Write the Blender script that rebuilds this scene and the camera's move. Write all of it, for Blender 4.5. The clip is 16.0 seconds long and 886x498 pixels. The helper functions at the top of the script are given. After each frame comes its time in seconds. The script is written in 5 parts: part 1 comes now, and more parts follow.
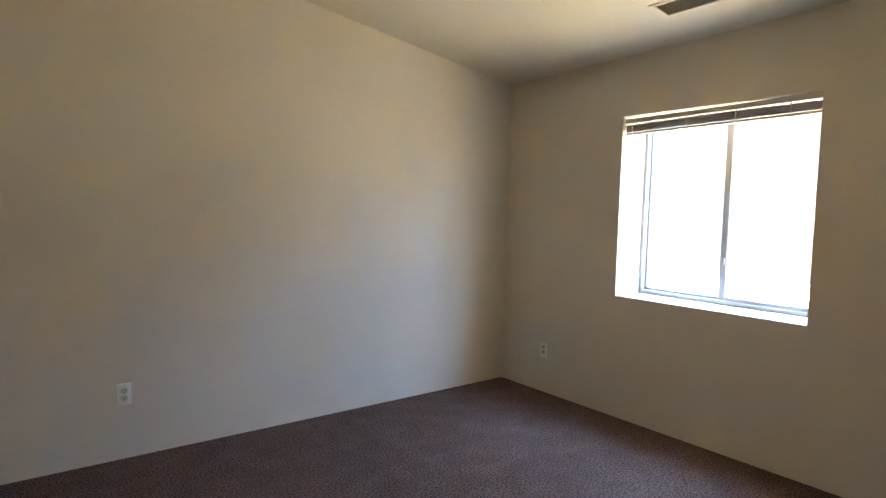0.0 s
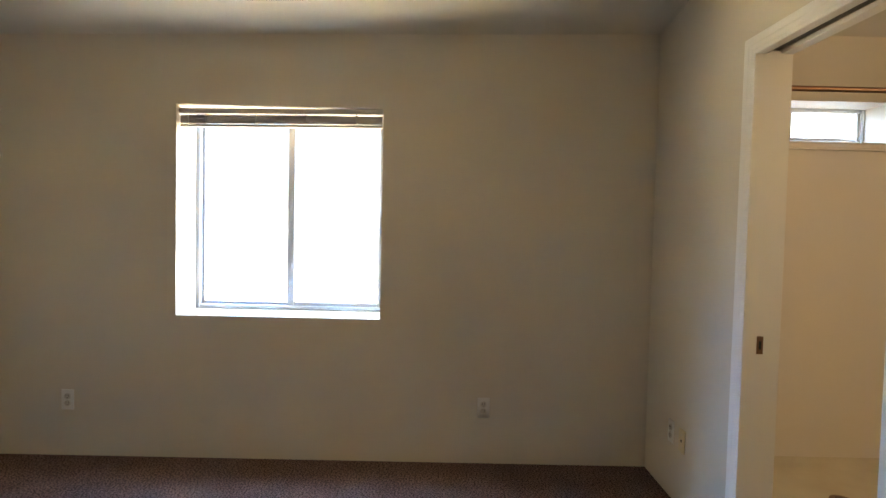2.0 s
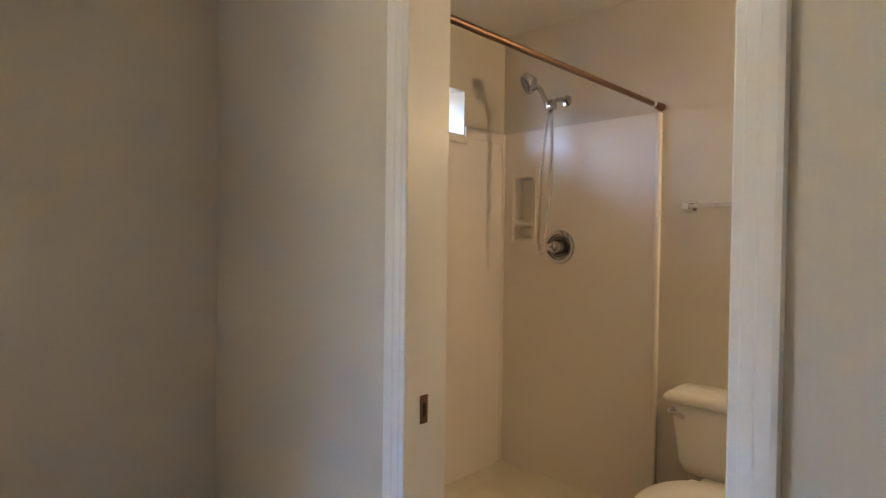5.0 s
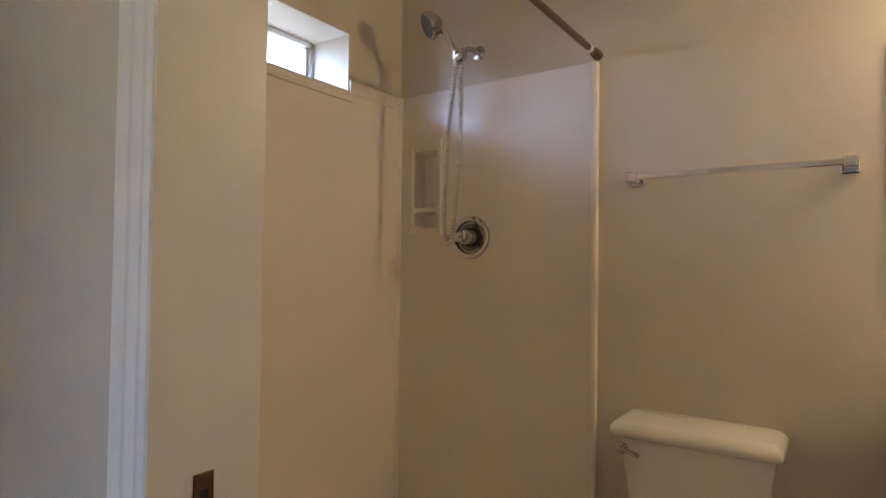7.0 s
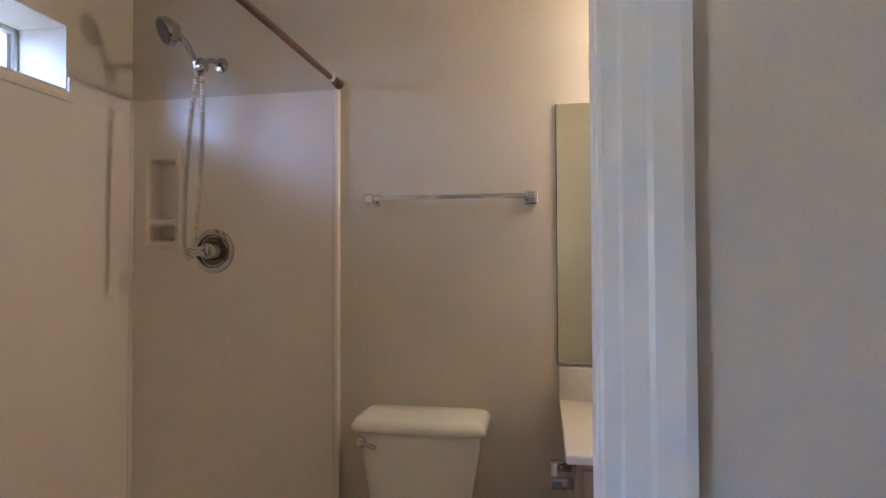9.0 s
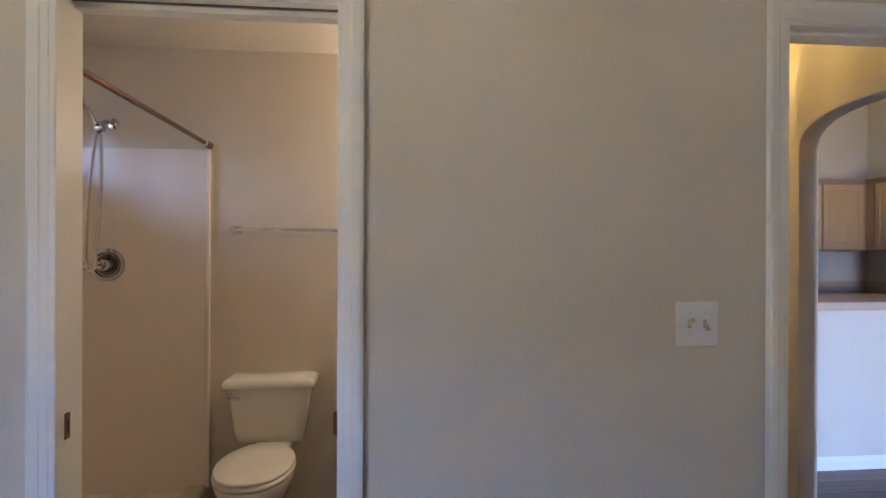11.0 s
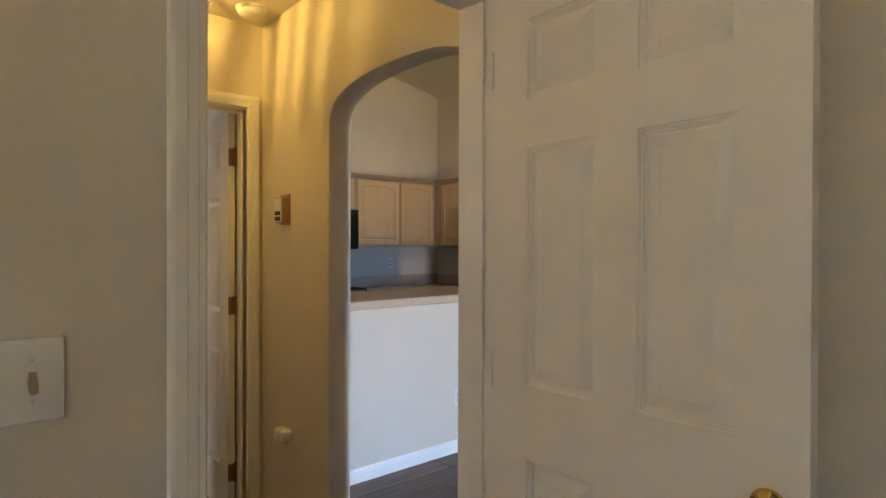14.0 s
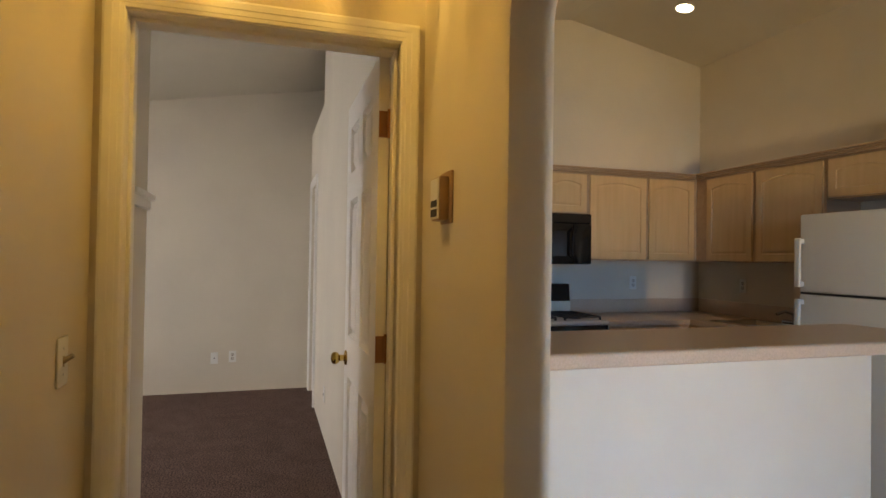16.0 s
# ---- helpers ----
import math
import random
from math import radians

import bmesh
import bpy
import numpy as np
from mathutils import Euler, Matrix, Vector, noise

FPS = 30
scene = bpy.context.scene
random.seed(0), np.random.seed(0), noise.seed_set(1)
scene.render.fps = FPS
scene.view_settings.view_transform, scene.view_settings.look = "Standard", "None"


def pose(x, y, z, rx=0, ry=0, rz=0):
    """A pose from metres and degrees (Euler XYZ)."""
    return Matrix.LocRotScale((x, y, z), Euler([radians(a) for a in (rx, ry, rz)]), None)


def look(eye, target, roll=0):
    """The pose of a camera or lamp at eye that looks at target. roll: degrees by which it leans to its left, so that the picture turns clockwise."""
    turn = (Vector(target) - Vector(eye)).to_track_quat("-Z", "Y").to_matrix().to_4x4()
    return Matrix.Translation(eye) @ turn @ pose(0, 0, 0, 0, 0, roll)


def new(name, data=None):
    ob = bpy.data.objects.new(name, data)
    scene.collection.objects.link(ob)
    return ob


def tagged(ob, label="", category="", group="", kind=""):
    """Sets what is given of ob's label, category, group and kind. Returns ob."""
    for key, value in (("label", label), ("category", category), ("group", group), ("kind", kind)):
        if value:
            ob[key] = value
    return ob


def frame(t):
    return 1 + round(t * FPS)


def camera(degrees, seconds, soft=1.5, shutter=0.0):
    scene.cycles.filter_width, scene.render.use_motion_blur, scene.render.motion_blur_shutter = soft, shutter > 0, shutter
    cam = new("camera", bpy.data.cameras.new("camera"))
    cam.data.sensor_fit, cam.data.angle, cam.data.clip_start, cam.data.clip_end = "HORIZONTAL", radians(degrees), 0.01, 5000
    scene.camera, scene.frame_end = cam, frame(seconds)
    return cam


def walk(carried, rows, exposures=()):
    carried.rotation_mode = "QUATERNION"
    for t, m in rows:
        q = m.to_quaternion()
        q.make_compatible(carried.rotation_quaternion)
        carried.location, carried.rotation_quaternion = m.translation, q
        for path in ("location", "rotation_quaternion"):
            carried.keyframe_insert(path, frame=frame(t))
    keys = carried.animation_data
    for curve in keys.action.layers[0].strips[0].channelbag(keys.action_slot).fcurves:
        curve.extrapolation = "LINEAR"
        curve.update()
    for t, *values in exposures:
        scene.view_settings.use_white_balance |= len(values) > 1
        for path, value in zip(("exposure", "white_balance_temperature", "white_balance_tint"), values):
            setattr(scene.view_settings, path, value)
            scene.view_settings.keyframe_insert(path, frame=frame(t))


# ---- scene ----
cam = camera(75.4, 16.0)
PATH = [
    (0, (0.581, 0.4, 1.347), (1.81, 1.972, 1.212), 1.58),
    (0.5, (0.579, 0.62, 1.35), (2.135, 1.87, 1.229), 1.92),
    (1, (0.542, 0.793, 1.354), (2.352, 1.638, 1.245), 1.68),
    (1.5, (0.52, 0.973, 1.332), (2.474, 1.395, 1.258), 1.63),
    (2, (0.608, 1.201, 1.349), (2.606, 1.187, 1.267), 1.33),
    (2.5, (0.676, 1.39, 1.344), (2.624, 0.945, 1.269), 1.1),
    (3, (0.77, 1.542, 1.363), (2.613, 0.769, 1.286), 0.94),
    (3.5, (1.028, 1.573, 1.369), (2.735, 0.534, 1.287), 0.78),
    (4, (1.33, 1.516, 1.374), (2.856, 0.225, 1.298), 0.76),
    (4.2, (1.439, 1.414, 1.374), (2.913, 0.065, 1.289), 0.63),
    (6.3, (2.193, 0.365, 1.22), (3.525, -1.127, 1.25), 1.04),
    (6.5, (2.203, 0.349, 1.222), (3.513, -1.162, 1.245), 0.8),
    (7, (2.22, 0.332, 1.191), (3.359, -1.312, 1.237), 0.74),
    (7.5, (2.237, 0.342, 1.196), (3.103, -1.46, 1.254), 0.36),
    (8, (2.249, 0.348, 1.2), (2.901, -1.542, 1.253), 0.16),
    (8.5, (2.207, 0.359, 1.195), (2.67, -1.586, 1.257), -0.04),
    (8.7, (2.189, 0.385, 1.21), (2.592, -1.573, 1.267), -0.13),
    (10.8, (1.922, 1.424, 1.385), (1.87, -0.573, 1.372), -0.01),
    (11, (1.985, 1.555, 1.385), (1.785, -0.435, 1.382), 0.17),
    (11.5, (2.039, 1.826, 1.388), (1.468, -0.091, 1.36), 0.35),
    (12, (2.103, 1.942, 1.385), (1.136, 0.191, 1.367), 0.26),
    (12.5, (1.985, 1.783, 1.394), (0.783, 0.185, 1.36), 0.07),
    (13, (1.753, 1.567, 1.378), (0.442, 0.057, 1.338), 0.03),
    (13.5, (1.425, 1.309, 1.402), (0.09, -0.18, 1.368), 0.09),
    (14, (1.172, 1.052, 1.375), (-0.132, -0.464, 1.363), 0.17),
    (14.5, (0.923, 0.838, 1.365), (-0.265, -0.771, 1.366), 0.16),
    (15, (0.745, 0.654, 1.385), (-0.161, -1.129, 1.404), 0.28),
    (15.5, (0.585, 0.36, 1.381), (-0.098, -1.52, 1.403), 0.8),
    (16, (0.463, 0.048, 1.378), (-0.124, -1.864, 1.406), 0.89),
]
EXPOSURES = [(0.0, 1.65, 6450, 10), (1.0, 1.22, 7000, 10), (2.0, 1.65, 6750, 10), (3.0, 1.68, 6400, 11), (4.2, 1.85, 6250, 12), (6.3, 1.5, 6200, 16), (7.5, 1.5, 5850, 15), (8.7, 1.5, 5250, 17), (11.0, 1.58, 5600, 18), (12.0, 1.62, 5600, 17), (13.0, 1.52, 6500, 12), (14.0, 1.42, 7000, 11), (15.0, 1.32, 7500, 11), (16.0, 1.33, 8100, 12)]
walk(cam, [(t, look(eye, target, roll)) for t, eye, target, roll in PATH], EXPOSURES)

# ---- light ----
world = bpy.data.worlds.new("sky")
scene.world = world
world.use_nodes = True
wn = world.node_tree.nodes
sky = wn.new("ShaderNodeTexSky")
sky.sky_type, sky.sun_disc = "NISHITA", False
SUN_ELEV, SUN_ROT = radians(52), radians(215)
sky.sun_elevation, sky.sun_rotation = SUN_ELEV, SUN_ROT
world.node_tree.links.new(sky.outputs[0], wn["Background"].inputs[0])
wn["Background"].inputs[1].default_value = 0.15


def lamp(name, kind, at, energy, color, aim=None, **kw):
    d = bpy.data.lights.new(name, kind)
    d.energy, d.color = energy, color
    for k, v in kw.items():
        if k == "size":
            d.size = v
        elif k == "size_y":
            d.shape, d.size_y = "RECTANGLE", v
        elif k == "radius":
            d.shadow_soft_size = v
        elif k == "spread":
            d.spread = v
        elif k == "angle":
            d.angle = v
        elif k == "spot":
            d.spot_size, d.spot_blend = v, 0.6
    ob = new(name, d)
    ob.matrix_world = look(at, aim) if aim else Matrix.Translation(at)
    return ob


sun_dir = Vector((math.sin(SUN_ROT) * math.cos(SUN_ELEV), math.cos(SUN_ROT) * math.cos(SUN_ELEV), math.sin(SUN_ELEV)))
lamp("sun", "SUN", sun_dir * 30, 5.0, (1, 0.95, 0.88), (0, 0, 0), angle=radians(0.5))

# daylight standing in for the sky and the sunlit ground at the windows
for y, w, share in ((0.72, 1.3, 0.64), (2.05, 1.0, 0.55), (3.4, 1.15, 1.25)):
    lamp("bedroom_window_sky", "AREA", (4.62, y, 2.55), 125 * w * share, (0.32, 0.56, 1.0), (3.82, y, 1.50), size=w, size_y=1.1)
    lamp("bedroom_window_ground", "AREA", (4.66, y, 0.45), 54 * w * share, (1.0, 0.81, 0.43), (3.82, y, 1.0), size=w, size_y=1.1)
lamp("bath_window_sky", "AREA", (4.75, -0.87, 2.55), 50, (0.70, 0.82, 1.0), (3.8, -0.87, 1.93), size=2.0, size_y=1.3)
# Lamps for an unseen opening, added to light the half wall and kitchen.
lamp("added_living_sky", "AREA", (-0.23, 4.05, 1.75), 22, (0.165, 0.455, 1.0), (-0.55, 0.6, 0.3), size=0.22, size_y=1.0, spread=radians(70))
lamp("added_living_ground", "AREA", (-0.23, 4.05, 0.35), 14.5, (1.0, 0.80, 0.48), (-0.8, -1.0, 2.0), size=0.22, size_y=0.8, spread=radians(90))
# Lamp for an unseen window, added to light the spare bedroom.
lamp("added_spare_sky", "AREA", (4.26, -4.3, 1.85), 43, (0.76, 0.83, 1.0), (1.5, -4.3, 0.0), size=1.2, size_y=1.2)

# ---- materials ----


def mat(name, color, rough=0.6, metal=0.0, spec=0.5):
    m = bpy.data.materials.new(name)
    m.use_nodes = True
    b = m.node_tree.nodes["Principled BSDF"]
    b.inputs["Base Color"].default_value = (*color, 1)
    b.inputs["Roughness"].default_value, b.inputs["Metallic"].default_value = rough, metal
    b.inputs["Specular IOR Level"].default_value = spec
    return m


def node(m, kind, **kw):
    n = m.node_tree.nodes.new(kind)
    for k, v in kw.items():
        n.inputs[k].default_value = v
    return n


def wire(m, a, b):
    m.node_tree.links.new(a, b)


def coords(m, kind="Object"):
    return m.node_tree.nodes.new("ShaderNodeTexCoord").outputs[kind]


def mottled(m, c1, c2, scale, detail=4.0, lo=0.35, hi=0.65, vec=None, socket="Base Color"):
    n = node(m, "ShaderNodeTexNoise", Scale=scale, Detail=detail)
    wire(m, vec or coords(m), n.inputs["Vector"])
    r = m.node_tree.nodes.new("ShaderNodeValToRGB")
    r.color_ramp.elements[0].position, r.color_ramp.elements[1].position = lo, hi
    r.color_ramp.elements[0].color, r.color_ramp.elements[1].color = (*c1, 1), (*c2, 1)
    wire(m, n.outputs[0], r.inputs[0])
    wire(m, r.outputs[0], m.node_tree.nodes["Principled BSDF"].inputs[socket])
    return n, r


def bumpy(m, scale, strength, dist=0.002, detail=3.0, vec=None, extra=None):
    n = node(m, "ShaderNodeTexNoise", Scale=scale, Detail=detail)
    wire(m, vec or coords(m), n.inputs["Vector"])
    b = node(m, "ShaderNodeBump", Strength=strength, Distance=dist)
    out = n.outputs[0]
    if extra:
        n2 = node(m, "ShaderNodeTexNoise", Scale=extra, Detail=2.0)
        wire(m, vec or coords(m), n2.inputs["Vector"])
        add = m.node_tree.nodes.new("ShaderNodeMath")
        add.operation = "ADD"
        wire(m, out, add.inputs[0]), wire(m, n2.outputs[0], add.inputs[1])
        out = add.outputs[0]
    wire(m, out, b.inputs["Height"])
    wire(m, b.outputs[0], m.node_tree.nodes["Principled BSDF"].inputs["Normal"])


def paint(name, c, rough=0.6, var=0.04, bump=0.25):
    m = mat(name, c, rough, spec=0.35)
    mottled(m, tuple(v * (1 - var) for v in c), tuple(min(1, v * (1 + var)) for v in c), 1.3, 6)
    bumpy(m, 55, bump, 0.003, 3, extra=14)
    return m


M_WALL = paint("wall_paint", (0.69, 0.622, 0.515), 0.5)
M_CEIL = paint("ceiling_paint", (0.66, 0.61, 0.51), 0.7, 0.03, 0.35)
M_TRIM = paint("white_trim_paint", (0.86, 0.835, 0.785), 0.32, 0.012, 0.0)
M_DOOR = paint("white_door_paint", (0.86, 0.835, 0.79), 0.35, 0.02, 0.06)
M_PLATE = mat("white_plastic", (0.8, 0.79, 0.75), 0.35)
M_ALMOND = mat("almond_plastic", (0.68, 0.58, 0.36), 0.4)
M_SLOT = mat("dark_slot", (0.02, 0.02, 0.02), 0.6)
M_BRASS = mat("polished_brass", (0.66, 0.45, 0.13), 0.07, 1.0)
M_BRONZE = mat("worn_bronze", (0.24, 0.14, 0.09), 0.38, 1.0)
M_COPPER = mat("antique_copper", (0.38, 0.19, 0.10), 0.36, 1.0)
M_CHROME = mat("chrome", (0.52, 0.52, 0.54), 0.06, 1.0)
M_DARKCHROME = mat("shaded_chrome", (0.1, 0.095, 0.09), 0.15, 1.0)
M_BAR = mat("polished_chrome_bar", (0.7, 0.7, 0.72), 0.08, 1.0)
M_HOSE = mat("coiled_chrome", (0.76, 0.74, 0.71), 0.2, 1.0)
M_STEEL = mat("brushed_aluminium", (0.66, 0.67, 0.68), 0.32, 1.0)
M_PORC = mat("porcelain", (0.82, 0.79, 0.72), 0.08)
M_SEAT = mat("toilet_seat_plastic", (0.82, 0.79, 0.72), 0.22)
M_FIBER = mat("glossy_fibreglass", (0.86, 0.79, 0.70), 0.015, spec=0.22)
mottled(M_FIBER, (0.845, 0.775, 0.685), (0.875, 0.805, 0.715), 1.5)
M_PAN = mat("fibreglass_pan", (0.76, 0.69, 0.54), 0.25)
mottled(M_PAN, (0.72, 0.64, 0.49), (0.78, 0.71, 0.56), 5)
M_MARBLE = mat("cultured_marble", (0.74, 0.68, 0.57), 0.12)
mottled(M_MARBLE, (0.62, 0.54, 0.43), (0.76, 0.70, 0.59), 3.5, 8, 0.3, 0.45)
M_MIRROR = mat("mirror", (0.80, 0.85, 0.77), 0.01, 1.0)
M_BLACK = mat("black_plastic", (0.012, 0.012, 0.013), 0.1)
M_IRON = mat("cast_iron", (0.02, 0.02, 0.02), 0.55)
M_ENAMEL = mat("white_enamel", (0.74, 0.70, 0.60), 0.2)
M_FRIDGE = mat("fridge_enamel", (0.74, 0.72, 0.66), 0.35)
bumpy(M_FRIDGE, 260, 0.12, 0.001)
M_LAM = mat("beige_laminate", (0.56, 0.42, 0.31), 0.3)
mottled(M_LAM, (0.52, 0.39, 0.285), (0.60, 0.455, 0.34), 160, 3)
M_BLIND = mat("vinyl_blind", (0.5, 0.43, 0.38), 0.5)
M_RAIL = mat("blind_rail_enamel", (0.60, 0.55, 0.49), 0.4)
# White vinyl greyed: its backlit shade is put into the colour.
M_VINYL = mat("backlit_window_vinyl", (0.37, 0.39, 0.415), 0.4)
# Track steel darkened: the head slot's shadow is put into the colour.
M_TRACK = mat("steel_darkened_as_shade", (0.09, 0.085, 0.08), 0.5, 0.7)
M_RUBBER = mat("white_rubber", (0.7, 0.7, 0.68), 0.6)

M_CARPET = mat("brown_carpet", (0.2, 0.14, 0.11), 0.95, spec=0.1)
_n, _r = mottled(M_CARPET, (0.06, 0.036, 0.029), (0.29, 0.187, 0.157), 105, 6, 0.40, 0.61)
_v = node(M_CARPET, "ShaderNodeTexNoise", Scale=6.0, Detail=7.0)
wire(M_CARPET, coords(M_CARPET), _v.inputs["Vector"])
_mx = M_CARPET.node_tree.nodes.new("ShaderNodeMix")
_mx.data_type, _mx.blend_type = "RGBA", "MULTIPLY"
_mx.inputs[0].default_value = 0.45
_rr = M_CARPET.node_tree.nodes.new("ShaderNodeValToRGB")
_rr.color_ramp.elements[0].position, _rr.color_ramp.elements[1].position = 0.35, 0.65
_rr.color_ramp.elements[0].color, _rr.color_ramp.elements[1].color = (0.5, 0.48, 0.46, 1), (1, 1, 1, 1)
wire(M_CARPET, _v.outputs[0], _rr.inputs[0])
wire(M_CARPET, _r.outputs[0], _mx.inputs[6]), wire(M_CARPET, _rr.outputs[0], _mx.inputs[7])
wire(M_CARPET, _mx.outputs[2], M_CARPET.node_tree.nodes["Principled BSDF"].inputs["Base Color"])
bumpy(M_CARPET, 150, 0.9, 0.008, 4, extra=380)


def wood(name, c1, c2, along="x", rough=0.4, grain=1.0, spread=0.05):
    m = mat(name, c1, rough)
    tc = coords(m)
    mp = m.node_tree.nodes.new("ShaderNodeMapping")
    s = {"x": (1.2, 16, 16), "y": (16, 1.2, 16), "z": (16, 16, 1.2)}[along]
    mp.inputs["Scale"].default_value = tuple(v * grain for v in s)
    wire(m, tc, mp.inputs["Vector"])
    oi = m.node_tree.nodes.new("ShaderNodeObjectInfo")
    add = m.node_tree.nodes.new("ShaderNodeVectorMath")
    sc = m.node_tree.nodes.new("ShaderNodeMath")
    sc.operation, sc.inputs[1].default_value = "MULTIPLY", 37.0
    wire(m, oi.outputs["Random"], sc.inputs[0])
    wire(m, mp.outputs[0], add.inputs[0]), wire(m, sc.outputs[0], add.inputs[1])
    n, r = mottled(m, c1, c2, 1.6, 8, 0.3, 0.7, vec=add.outputs[0])
    hs = m.node_tree.nodes.new("ShaderNodeHueSaturation")
    mr = node(m, "ShaderNodeMapRange")
    mr.inputs["To Min"].default_value, mr.inputs["To Max"].default_value = 1 - spread, 1 + spread
    wire(m, oi.outputs["Random"], mr.inputs["Value"]), wire(m, mr.outputs[0], hs.inputs["Value"])
    wire(m, r.outputs[0], hs.inputs["Color"])
    wire(m, hs.outputs[0], m.node_tree.nodes["Principled BSDF"].inputs["Base Color"])
    b = node(m, "ShaderNodeBump", Strength=0.15, Distance=0.002)
    wire(m, n.outputs[0], b.inputs["Height"])
    wire(m, b.outputs[0], m.node_tree.nodes["Principled BSDF"].inputs["Normal"])
    return m


M_PLANK = wood("dark_vinyl_plank", (0.06, 0.028, 0.016), (0.19, 0.097, 0.056), "x", 0.42, spread=0.25)
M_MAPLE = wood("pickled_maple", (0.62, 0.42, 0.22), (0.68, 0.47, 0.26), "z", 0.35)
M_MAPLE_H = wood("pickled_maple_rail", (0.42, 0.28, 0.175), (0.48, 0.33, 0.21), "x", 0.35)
M_VANITY = wood("vanity_oak", (0.26, 0.16, 0.10), (0.36, 0.24, 0.15), "z", 0.4)

M_GROUND = mat("dry_ground", (0.42, 0.36, 0.28), 0.95)
mottled(M_GROUND, (0.44, 0.40, 0.34), (0.55, 0.51, 0.44), 0.8, 8)
M_PALE = paint("pale_backdrop", (0.78, 0.75, 0.69), 0.9, 0.04, 0.3)


def glass(name, frosted=0.0):
    m = bpy.data.materials.new(name)
    m.use_nodes = True
    b = m.node_tree.nodes["Principled BSDF"]
    b.inputs["Transmission Weight"].default_value, b.inputs["Roughness"].default_value = 1.0, frosted
    b.inputs["IOR"].default_value = 1.45
    return m


M_GLASS = glass("window_glass")
M_FROST = glass("obscure_glass", 0.6)
bumpy(M_FROST, 90, 0.3, 0.002, 2)


def glow(name, c, strength):
    m = mat(name, c, 0.4)
    b = m.node_tree.nodes["Principled BSDF"]
    b.inputs["Emission Color"].default_value, b.inputs["Emission Strength"].default_value = (*c, 1), strength
    return m


M_BULB = glow("lit_bulb", (1.0, 0.80, 0.52), 1.6)
M_CAN = glow("lit_downlight", (1.0, 0.86, 0.62), 8)

# ---- mesh tools ----


def bm_new():
    return bmesh.new()


def box(bm, x0, x1, y0, y1, z0, z1, bevel=0.0, seg=2):
    r = bmesh.ops.create_cube(bm, size=1.0)
    vs = r["verts"]
    bmesh.ops.scale(bm, vec=(abs(x1 - x0), abs(y1 - y0), abs(z1 - z0)), verts=vs)
    bmesh.ops.translate(bm, vec=((x0 + x1) / 2, (y0 + y1) / 2, (z0 + z1) / 2), verts=vs)
    if bevel:
        es = list({e for v in vs for e in v.link_edges})
        bmesh.ops.bevel(bm, geom=es, offset=bevel, segments=seg, profile=0.5, affect="EDGES")
    return bm


def cyl(bm, p0, p1, r0, r1=None, n=20, caps=True):
    p0, p1 = Vector(p0), Vector(p1)
    r1 = r0 if r1 is None else r1
    d = p1 - p0
    m = Matrix.Translation((p0 + p1) / 2) @ d.to_track_quat("Z", "Y").to_matrix().to_4x4()
    bmesh.ops.create_cone(bm, cap_ends=caps, segments=n, radius1=r0, radius2=r1, depth=d.length, matrix=m)
    return bm


def lathe(bm, profile, at, axis=(0, 0, 1), n=28):
    """Turns (radius, height) points round an axis."""
    m = Matrix.Translation(at) @ Vector(axis).to_track_quat("Z", "Y").to_matrix().to_4x4()
    rings = []
    for r, h in profile:
        rings.append([bm.verts.new(m @ Vector((r * math.cos(a), r * math.sin(a), h))) for a in [2 * math.pi * k / n for k in range(n)]])
    for a, b in zip(rings, rings[1:]):
        for k in range(n):
            bm.faces.new((a[k], a[(k + 1) % n], b[(k + 1) % n], b[k]))
    if profile[0][0] > 1e-4:
        bm.faces.new(rings[0][::-1])
    if profile[-1][0] > 1e-4:
        bm.faces.new(rings[-1])
    return bm


def tube(bm, pts, r, n=10):
    """A round tube along points."""
    pts = [Vector(p) for p in pts]
    rings, up = [], Vector((0.13, 0.31, 0.94))
    for k, p in enumerate(pts):
        d = (pts[min(k + 1, len(pts) - 1)] - pts[max(k - 1, 0)]).normalized()
        s = d.cross(up).normalized()
        u = s.cross(d)
        rings.append([bm.verts.new(p + r * (math.cos(a) * s + math.sin(a) * u)) for a in [2 * math.pi * j / n for j in range(n)]])
    for a, b in zip(rings, rings[1:]):
        for j in range(n):
            bm.faces.new((a[j], a[(j + 1) % n], b[(j + 1) % n], b[j]))
    bm.faces.new(rings[0][::-1]), bm.faces.new(rings[-1])
    return bm


def finish(bm, smooth=0.6):
    bmesh.ops.remove_doubles(bm, verts=bm.verts, dist=1e-5)
    bmesh.ops.recalc_face_normals(bm, faces=bm.faces)
    for f in bm.faces:
        f.smooth = True
    for e in bm.edges:
        e.smooth = len(e.link_faces) == 2 and e.calc_face_angle(0) < smooth
    return bm


def part(name, bm, material, parent=None, label="", smooth=0.6):
    finish(bm, smooth)
    me = bpy.data.meshes.new(name)
    bm.to_mesh(me)
    bm.free()
    me.materials.append(material)
    ob = new(name, me)
    if parent:
        ob.parent = parent
    if label:
        tagged(ob, label)
    return ob


def thing(name, at=(0, 0, 0), label="", category="", group="", kind="", rz=0):
    ob = new(name)
    ob.empty_display_size = 0.05
    ob.matrix_basis = pose(*at, 0, 0, rz)
    return tagged(ob, label, category, group, kind)


def solid(name, bm, material, label, category, kind="", group="", smooth=0.6):
    return tagged(part(name, bm, material, smooth=smooth), label, category, group, kind)


